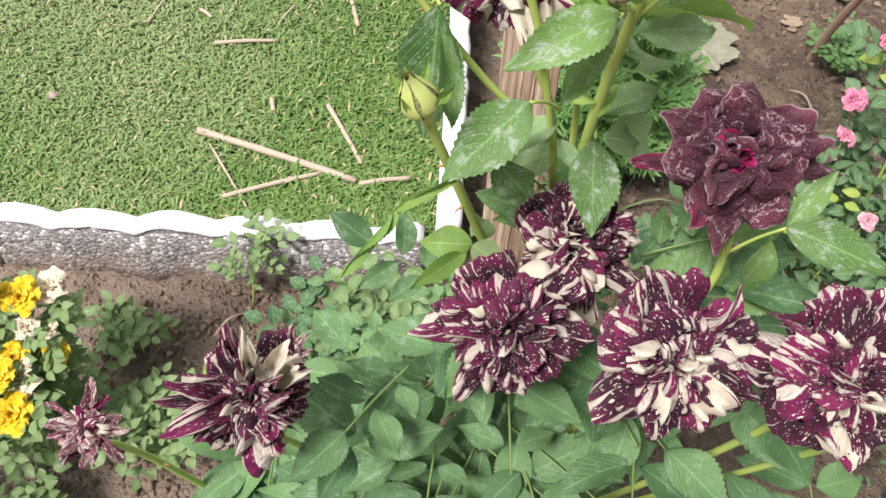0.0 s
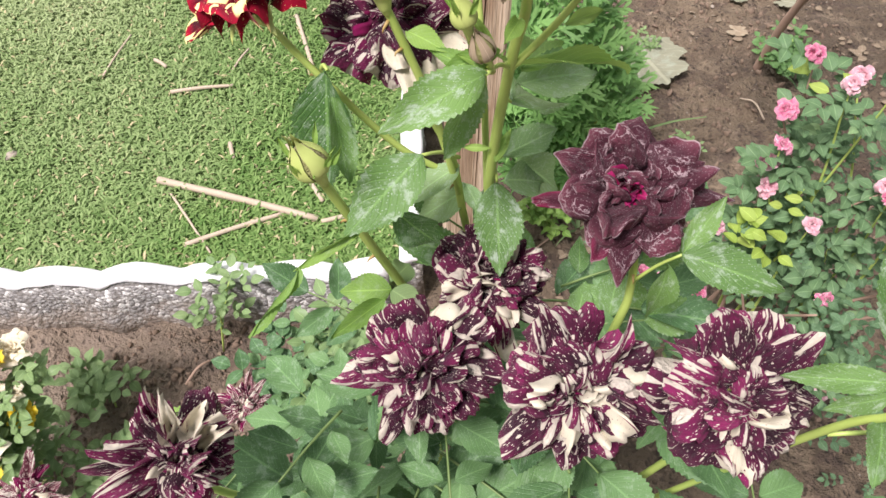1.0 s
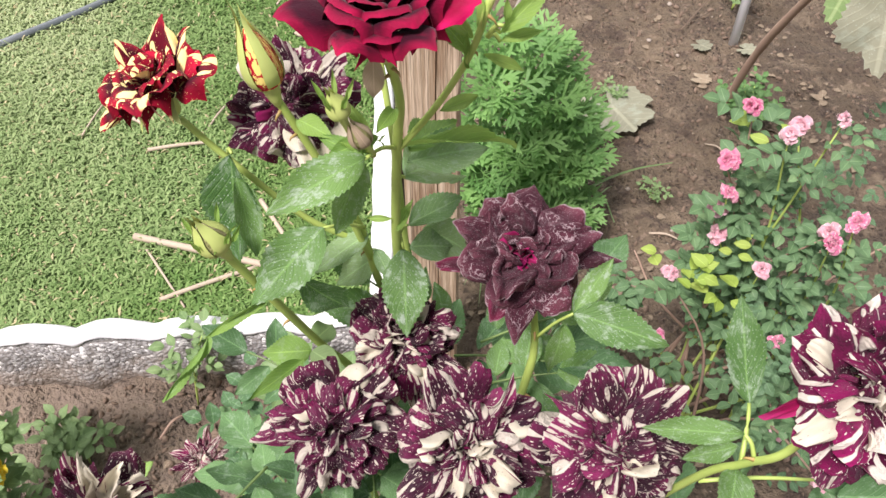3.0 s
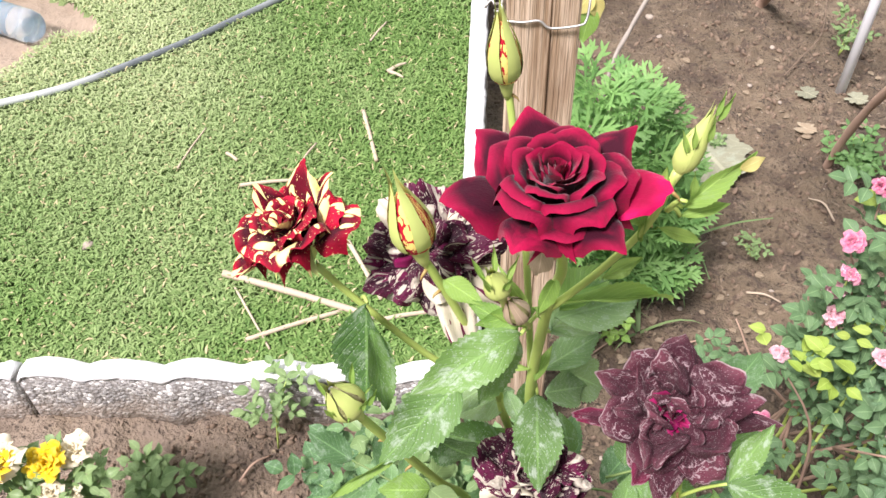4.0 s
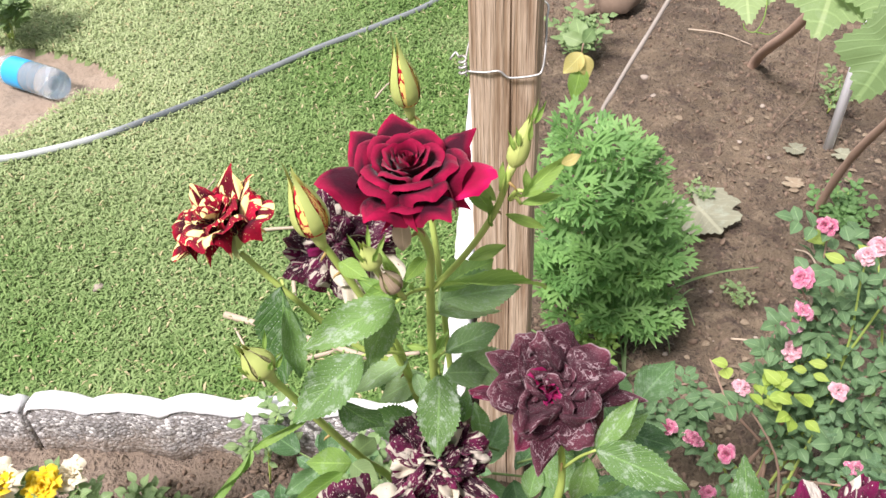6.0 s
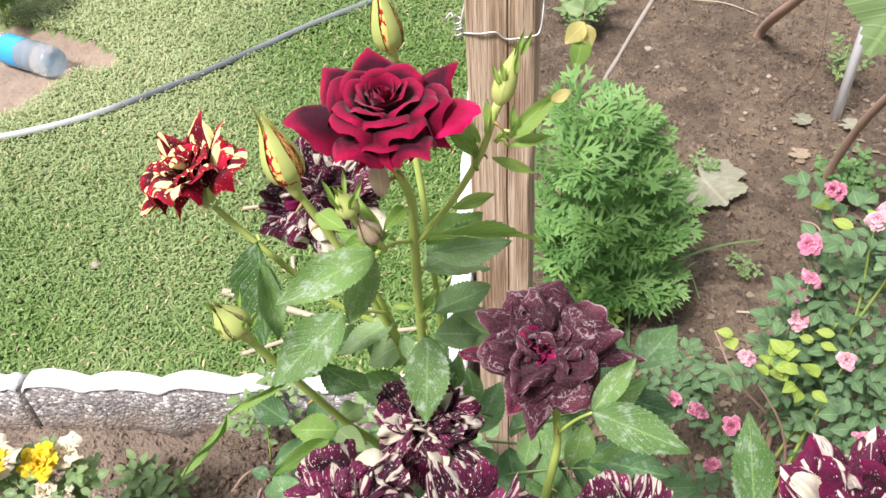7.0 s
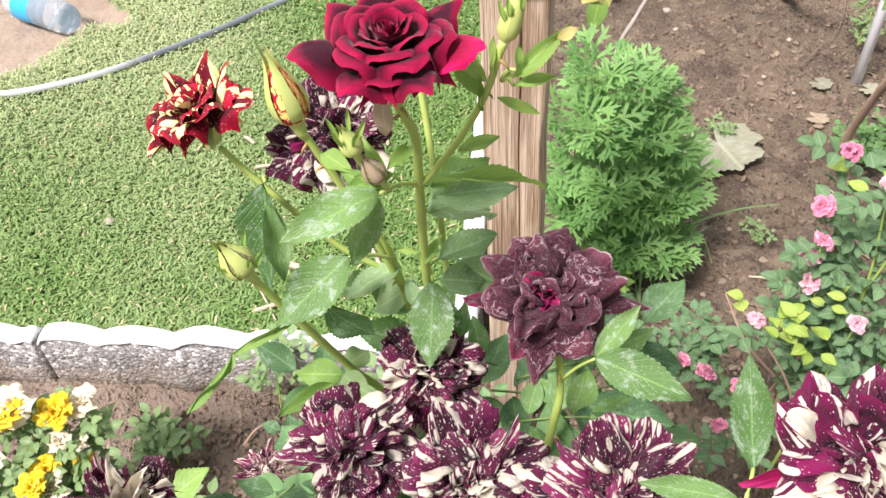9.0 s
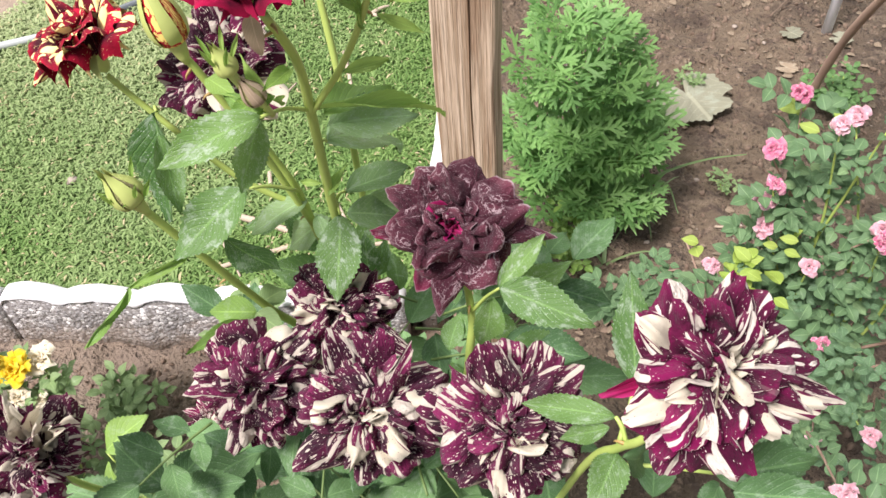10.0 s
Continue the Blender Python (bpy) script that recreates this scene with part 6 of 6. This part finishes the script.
def lobed_arrays(points=5, deep=0.28, seed=0, tears=0.0, sharp=1.0):
    """A broad palmate leaf, one long from its stalk, toothed round the rim."""
    r = random.Random(seed)
    n, rings = 72, 5
    verts, uvs = [(0, 0.22, 0)], [(0.5, 0.2)]
    for k in range(1, rings + 1):
        for i in range(n):
            a = 2 * math.pi * i / n
            lobe = 1 - deep * (0.5 - 0.5 * math.cos(points * a)) ** 0.7
            notch = 1 - 0.8 * math.exp(-(((a - math.pi) / 0.28) ** 2))
            tooth = 1 + (0.05 if i % 2 else -0.04) * (k == rings) * sharp - (tears * max(0, noise.noise(Vector((math.cos(a) * 3, math.sin(a) * 3, seed)))) if k == rings else 0)
            q = 0.52 * lobe * notch * tooth * k / rings
            x, y = q * math.sin(a), 0.22 + q * math.cos(a) * 1.25
            verts.append((x, y, 0.10 * abs(x) - 0.12 * q * q + 0.02 * math.cos(points * a) * k / rings + 0.03 * noise.noise(Vector((x * 4, y * 4, seed)))))
            uvs.append((0.5 + 0.5 * math.sin(a) * k / rings, 0.5 + 0.5 * math.cos(a) * k / rings))
    faces = [(0, 1 + i, 1 + (i + 1) % n) for i in range(n)]
    for k in range(rings - 1):
        faces += [(1 + k * n + i, 1 + (k + 1) * n + i, 1 + (k + 1) * n + (i + 1) % n, 1 + k * n + (i + 1) % n) for i in range(n)]
    return verts, faces, uvs


def grape_vine():
    b0 = Vector((0.960, 1.745, 0.0))
    vine = thing("grape_vine", b0, "old grape vine with a brown trunk and pale lobed leaves", "vine")
    part("trunk", tube("trunk", [(0.965, 1.76, -0.03), (0.958, 1.715, 0.12), (0.953, 1.640, 0.29), (0.953, 1.540, 0.46), (0.96, 1.42, 0.66), (0.98, 1.33, 0.90), (0.95, 1.25, 1.10)], 0.0110, 0.009, M_CANE, 9, 6, 0.2), vine)
    part("shoot", tube("shoot", [(0.95, 1.25, 1.10), (0.82, 1.18, 1.12), (0.66, 1.13, 1.04), (0.55, 1.12, 0.97), (0.46, 1.14, 0.96)], 0.006, 0.003, M_CANE, 6, 5), vine)
    me = mesh_of("leaf", *lobed_arrays(5, 0.30, 3)[:2], M_LEAF_VINE, lobed_arrays(5, 0.30, 3)[2])
    for bb, tt, w in (((0.470, 1.150, 0.965), (0.478, 1.092, 0.912), 0.95), ((0.590, 1.130, 0.985), (0.560, 1.060, 0.900), 1.15), ((0.66, 1.12, 1.00), (0.640, 1.050, 0.905), 1.1), ((0.72, 1.10, 0.92), (0.655, 1.045, 0.838), 1.0),
                      ((0.74, 1.03, 0.86), (0.70, 0.985, 0.775), 0.9), ((0.64, 1.16, 1.03), (0.53, 1.13, 1.01), 1.0)):
        part("leaf", me, vine, aligned(bb, tt, (0.1, -0.6, 0.8), w * 1.15))
    part("leaf", mesh_of("leaf", *lobed_arrays(5, 0.30, 6)[:2], M_LEAF_WEED, lobed_arrays(5, 0.30, 6)[2]), vine, aligned((0.545, 0.805, 1.060), (0.505, 0.775, 0.985), (0.1, -0.7, 0.8), 1.2), "dark green lobed leaf")
    part("dry_leaf", mesh_of("dry_leaf", *lobed_arrays(5, 0.2, 8, 0.3)[:2], M_LEAF_DRY, lobed_arrays(5, 0.2, 8, 0.3)[2]), vine, aligned((0.752, 0.945, 0.850), (0.741, 0.881, 0.752), (0.0, -0.9, 0.4), 1.25), "withered grey brown hanging leaf")
    part("leaf_stalk", tube("leaf_stalk", [(0.80, 1.175, 1.115), (0.785, 1.05, 1.0), (0.753, 0.95, 0.87)], 0.0018, 0.0013, M_CANE, 5, 4), vine)
    part("leaf_stalk", tube("leaf_stalk", [(0.62, 1.13, 1.02), (0.60, 0.98, 1.09), (0.543, 0.82, 1.055)], 0.0016, 0.0012, M_STEM, 5, 4), vine)
    part("tendril", tube("tendril", [(0.50, 1.13, 0.965), (0.497, 1.105, 0.93), (0.487, 1.098, 0.908), (0.472, 1.097, 0.912), (0.468, 1.10, 0.92)], 0.0012, 0.0007, M_LEAF_YOUNG, 5, 5), vine)
    part("tendril", tube("tendril", [(0.487, 1.098, 0.908), (0.505, 1.095, 0.905), (0.515, 1.092, 0.912)], 0.0010, 0.0006, M_LEAF_YOUNG, 5, 5), vine)


grape_vine()


def stick(name, points, r0, r1, material, label, category, group=""):
    return thing(name, Matrix(), label, category, group, tube(name, points, r0, r1, material, 7, 5, 0.12))


stick("vine_stump", [(0.955, 2.56, -0.03), (0.96, 2.52, 0.05), (0.945, 2.38, 0.17), (0.955, 2.25, 0.30), (0.99, 2.12, 0.50)], 0.018, 0.015, M_CANE, "grey brown vine stem rising from the soil", "vine stem")
stick("bare_cane", [(0.300, 1.62, -0.02), (0.336, 1.66, 0.34), (0.402, 1.797, 0.40), (0.484, 1.938, 0.46), (0.566, 2.079, 0.52), (0.648, 2.22, 0.58)], 0.005, 0.0065, M_CANE_GREY, "thin bare grey cane leaning over the bed", "cane")

# thin dark tube laid on the soil in place of a faint crack
stick("creeping_root", [(0.937, 2.138, 0.012), (1.001, 2.217, 0.018), (1.094, 2.341, 0.018), (1.154, 2.508, 0.02), (1.21, 2.678, 0.02), (1.24, 2.80, 0.02)], 0.0020, 0.0014, M_CLOD, "thin dark brown strand standing in for a crack in the soil", "root")

# ---- white pole, hose, bottle and litter ----


def white_pole():
    at = pose(1.085, 2.075, 0)
    pole = thing("white_pole", at, "round white plastic pole standing in the soil", "pole")
    v, f = lathe_arrays([(0.0140, -0.15), (0.0140, 0.4), (0.0140, 1.2), (0.0140, 1.82), (0.0125, 1.825)], 20)
    part("pipe", mesh_of("pipe", v, f, M_PIPE), pole, at)


white_pole()

HOSE = [(-2.6, 1.78, 0.105), (-1.9, 1.79, 0.105), (-1.44, 1.844, 0.106), (-1.285, 1.887, 0.107), (-1.139, 1.959, 0.107), (-0.998, 2.064, 0.108), (-0.854, 2.188, 0.108), (-0.705, 2.340, 0.108), (-0.545, 2.500, 0.108), (-0.368, 2.648, 0.108), (-0.2, 2.80, 0.108), (-0.1, 2.95, 0.108)]
thing("garden_hose", Matrix(), "dark grey garden hose lying across the lawn", "hose", data=tube("garden_hose", HOSE, 0.0115, 0.0115, M_HOSE, 12, 6))


def bottle():
    a, b = Vector((-1.72, 2.395, 0.126)), Vector((-1.352, 2.225, 0.128))
    at = bloom_frame(b, a - b, 0.0) @ Matrix.Scale(1.10, 4)
    ob = thing("plastic_bottle", at, "empty clear plastic water bottle with a blue label lying on soil", "bottle")
    R = 0.0475
    prof = [(0.020, 0.004), (0.034, 0.0), (0.043, 0.012), (R, 0.035), (R, 0.060), (R * 0.96, 0.064), (R, 0.069), (R, 0.095), (R * 0.96, 0.099), (R, 0.104), (R, 0.130), (R * 0.97, 0.135), (R * 0.97, 0.215), (R, 0.222), (R, 0.235), (0.036, 0.265), (0.020, 0.290), (0.0135, 0.300), (0.0135, 0.318)]
    part("bottle_body", mesh_of("bottle_body", *lathe_arrays(prof, 24), M_PLASTIC), ob, at)
    part("label", mesh_of("label", *lathe_arrays([(R * 0.985, 0.138), (R * 0.99, 0.14), (R * 0.99, 0.212), (R * 0.985, 0.214)], 24), M_LABEL), ob, at, "bright blue wrap label")
    bars = []
    for z, w, h in ((0.165, 0.35, 0.010), (0.182, 0.5, 0.006)):
        vs = []
        for i in range(7):
            t = 1.2 + w * (i / 3 - 1)
            vs += [(R * 1.0 * math.cos(t), R * 1.0 * math.sin(t), z), (R * 1.0 * math.cos(t), R * 1.0 * math.sin(t), z + h)]
        bars.append((vs, grid_faces(7, 2)))
    part("label_bars", mesh_of("label_bars", *joined(bars)[:2], M_WHITE), ob, at, "pale printed bars")
    part("cap", mesh_of("cap", *lathe_arrays([(0.0155, 0.308), (0.0155, 0.326), (0.013, 0.329)], 16), M_CAP), ob, at)


bottle()

LITTER = "dry straw sticks on the lawn"
for a, b, w in (((-0.531, 1.247), (-0.172, 1.128), 0.0085), ((-0.443, 1.063), (-0.245, 1.145), 0.0055), ((-0.502, 1.215), (-0.385, 1.040), 0.0030), ((-0.558, 1.538), (-0.410, 1.558), 0.0050), ((-0.261, 1.350), (-0.166, 1.177), 0.0060),
                ((-0.165, 1.122), (-0.060, 1.145), 0.0055), ((-0.282, 1.838), (-0.224, 1.630), 0.0065), ((-0.390, 1.360), (-0.376, 1.310), 0.0055), ((-0.735, 1.600), (-0.700, 1.760), 0.0025), ((-0.30, 2.18), (-0.26, 2.28), 0.0035),
                ((-0.62, 1.66), (-0.585, 1.63), 0.005), ((-0.42, 1.62), (-0.39, 1.70), 0.003)):
    mx, my = (a[0] + b[0]) / 2, (a[1] + b[1]) / 2
    stick("straw_stick", [(*a, 0.108), (mx, my, 0.112), (*b, 0.110)], w, w * 0.85, M_STRAW, "dry pale straw coloured stick lying on the lawn", "stick", LITTER)
thing("split_straw", Matrix(), "frayed dry straw scrap lying on the lawn", "straw", LITTER, mesh_of("split_straw", *joined([tube_arrays([(-0.232, 2.02, 0.108), (-0.205, 2.045, 0.112), (-0.182, 2.06, 0.11)], 0.007, 0.003), tube_arrays([(-0.225, 2.02, 0.108), (-0.20, 2.00, 0.112), (-0.185, 1.99, 0.11)], 0.006, 0.003)])[:2], M_STRAW))


def lump_arrays(seed, size):
    r = random.Random(seed)
    v, f = lathe_arrays([(0.15, -0.8), (0.75, -0.5), (1.0, 0.0), (0.8, 0.5), (0.3, 0.78), (0.05, 0.82)], 7)
    off = Vector((seed, seed * 2.1, 0))
    sx, sy, sz = r.uniform(0.8, 1.15), r.uniform(0.6, 0.95), r.uniform(0.45, 0.75)
    out = []
    for q in v:
        q = Vector(q)
        q = q * size * (1 + 0.55 * noise.noise(q * 1.3 + off) + 0.35 * noise.noise(q * 3.1 + off))
        out.append(Vector((q.x * sx, q.y * sy, q.z * sz)))
    return out, f


def pebble(x, y, size, material, label, category, seed, z=0.0):
    thing(category.replace(" ", "_"), pose(x, y, z + size * 0.3, 0, 0, seed * 40), label, category, "stones in the bed", mesh_of(category.replace(" ", "_"), *lump_arrays(seed, size), material))


for k, (x, y, s) in enumerate(((0.586, 2.49, 0.024), (0.60, 2.36, 0.016), (0.294, 0.875, 0.012), (0.72, 1.31, 0.012), (0.64, 1.46, 0.011), (0.40, 1.66, 0.014), (0.94, 2.30, 0.018), (0.83, 2.10, 0.014), (0.50, 1.25, 0.012), (-0.50, 0.76, 0.013), (0.45, 1.12, 0.010), (0.90, 2.02, 0.012), (0.86, 1.24, 0.011))):
    pebble(x, y, s * 0.62, M_STONE, "small pale stone lying on the soil", "stone", k + 1, soil_height(x, y))
pebble(0.53, 3.02, 0.11, M_CLOD, "large brown lump of earth behind the post", "earth lump", 20)
pebble(0.40, 2.95, 0.06, M_CLOD, "brown lump of earth behind the post", "earth lump", 21)
pebble(-0.58, 1.905, 0.009, M_STONE, "white pebble lying in the lawn", "stone", 22, LAWN_Z + 0.015)
pebble(-0.88, 1.335, 0.014, M_STONE, "pale pebble lying in the lawn", "stone", 23, LAWN_Z + 0.012)
pebble(-1.165, 2.10, 0.018, M_STONE, "pale pebble at the rim of the bare patch", "stone", 24, LAWN_Z)


def crumbs():
    """Loose crumbs of earth over the bed."""
    r = random.Random(61)
    shapes = [lump_arrays(k + 40, 1.0) for k in range(6)]
    pieces = []
    for k in range(10500):
        if r.random() < 0.28:
            x, y = r.uniform(-1.1, 0.0), r.uniform(0.45, 0.92)
        else:
            x, y = r.uniform(0.08, 2.0), r.uniform(0.6, 3.4)
        if noise.noise(Vector((x, y, 4)) * 2.5) < -0.25:
            continue
        s = 0.0020 + 0.0105 * r.random() ** 3.2
        m = Matrix.Translation((x, y, soil_height(x, y) + s * 0.2)) @ Euler((r.uniform(0, 3), r.uniform(0, 3), r.uniform(0, 6))).to_matrix().to_4x4() @ Matrix.Scale(s, 4)
        pieces.append(moved(r.choice(shapes), m))
    thing("earth_crumbs", Matrix(), "loose crumbs of brown earth scattered over the bed", "soil", data=mesh_of("earth_crumbs", *joined(pieces)[:2], M_CLOD), kind="stuff")


crumbs()

DRY = mesh_of("dead_leaf", *lobed_arrays(9, 0.11, 9, 0.30, 0.6)[:2], M_LEAF_DRY, lobed_arrays(9, 0.11, 9, 0.30, 0.6)[2])
DRY_BROWN = mesh_of("dead_leaf", *lobed_arrays(5, 0.13, 12, 0.5)[:2], M_LEAF_LITTER, lobed_arrays(5, 0.13, 12, 0.5)[2])
for bb, tt, w, lab in (((0.640, 1.79, 0.020), (0.712, 1.645, 0.014), 1.3, "large pale dried lobed leaf lying on the soil"),
                       ((0.97, 2.06, 0.012), (1.005, 2.02, 0.018), 1.1, "dried pale leaf at the foot of the pole"), ((1.10, 2.03, 0.012), (1.145, 2.0, 0.020), 1.0, "dried pale leaf at the foot of the pole"), ((0.925, 1.895, 0.012), (0.965, 1.86, 0.02), 0.9, "dried tan leaf on the soil")):
    thing("dead_leaf", aligned(bb, tt, (0.05, -0.1, 1), w * 1.1), lab, "dead leaf", "dead leaves", DRY_BROWN if "tan" in lab else DRY)
for a, b in (((0.44, 1.13), (0.56, 1.16)), ((0.66, 1.30), (0.73, 1.27)), ((0.78, 2.816), (0.988, 2.692)), ((-0.42, 0.80), (-0.37, 0.86)), ((0.25, 1.08), (0.33, 1.14)), ((0.93, 1.55), (0.88, 1.62))):
    stick("twig", [(*a, soil_height(*a) + 0.006), ((a[0] + b[0]) / 2, (a[1] + b[1]) / 2, 0.016), (*b, soil_height(*b) + 0.006)], 0.0030, 0.0018, M_STRAW if a[0] > 0.6 else M_CANE, "short dry twig lying on the soil", "twig", "twigs on the bed")


def leaf_litter():
    r = random.Random(71)
    pieces = []
    for k in range(330):
        pick = r.random()
        if pick < 0.30:
            x, y = r.gauss(1.12, 0.20), r.gauss(1.85, 0.28)
        elif pick < 0.75:
            x, y = r.gauss(0.42, 0.16), r.gauss(1.12, 0.10)
        else:
            x, y = r.uniform(-0.9, 1.2), r.uniform(0.55, 2.2)
            if x < 0.05 and y > 0.9:
                continue
        b = Vector((x, y, soil_height(x, y) + 0.004))
        d = Vector((r.uniform(-1, 1), r.uniform(-1, 1), 0.15)).normalized() * r.uniform(0.008, 0.026) * (1.25 if pick < 0.30 else 1.0)
        pieces.append(moved(SMALL_LEAF, aligned(b, b + d, (r.uniform(-0.5, 0.5), r.uniform(-0.5, 0.5), 1))))
    v, f, u = joined(pieces)
    thing("leaf_litter", Matrix(), "scattered dry leaf scraps and petals on the soil", "leaf litter", data=mesh_of("leaf_litter", v, f, M_LEAF_LITTER, u), kind="stuff")


leaf_litter()
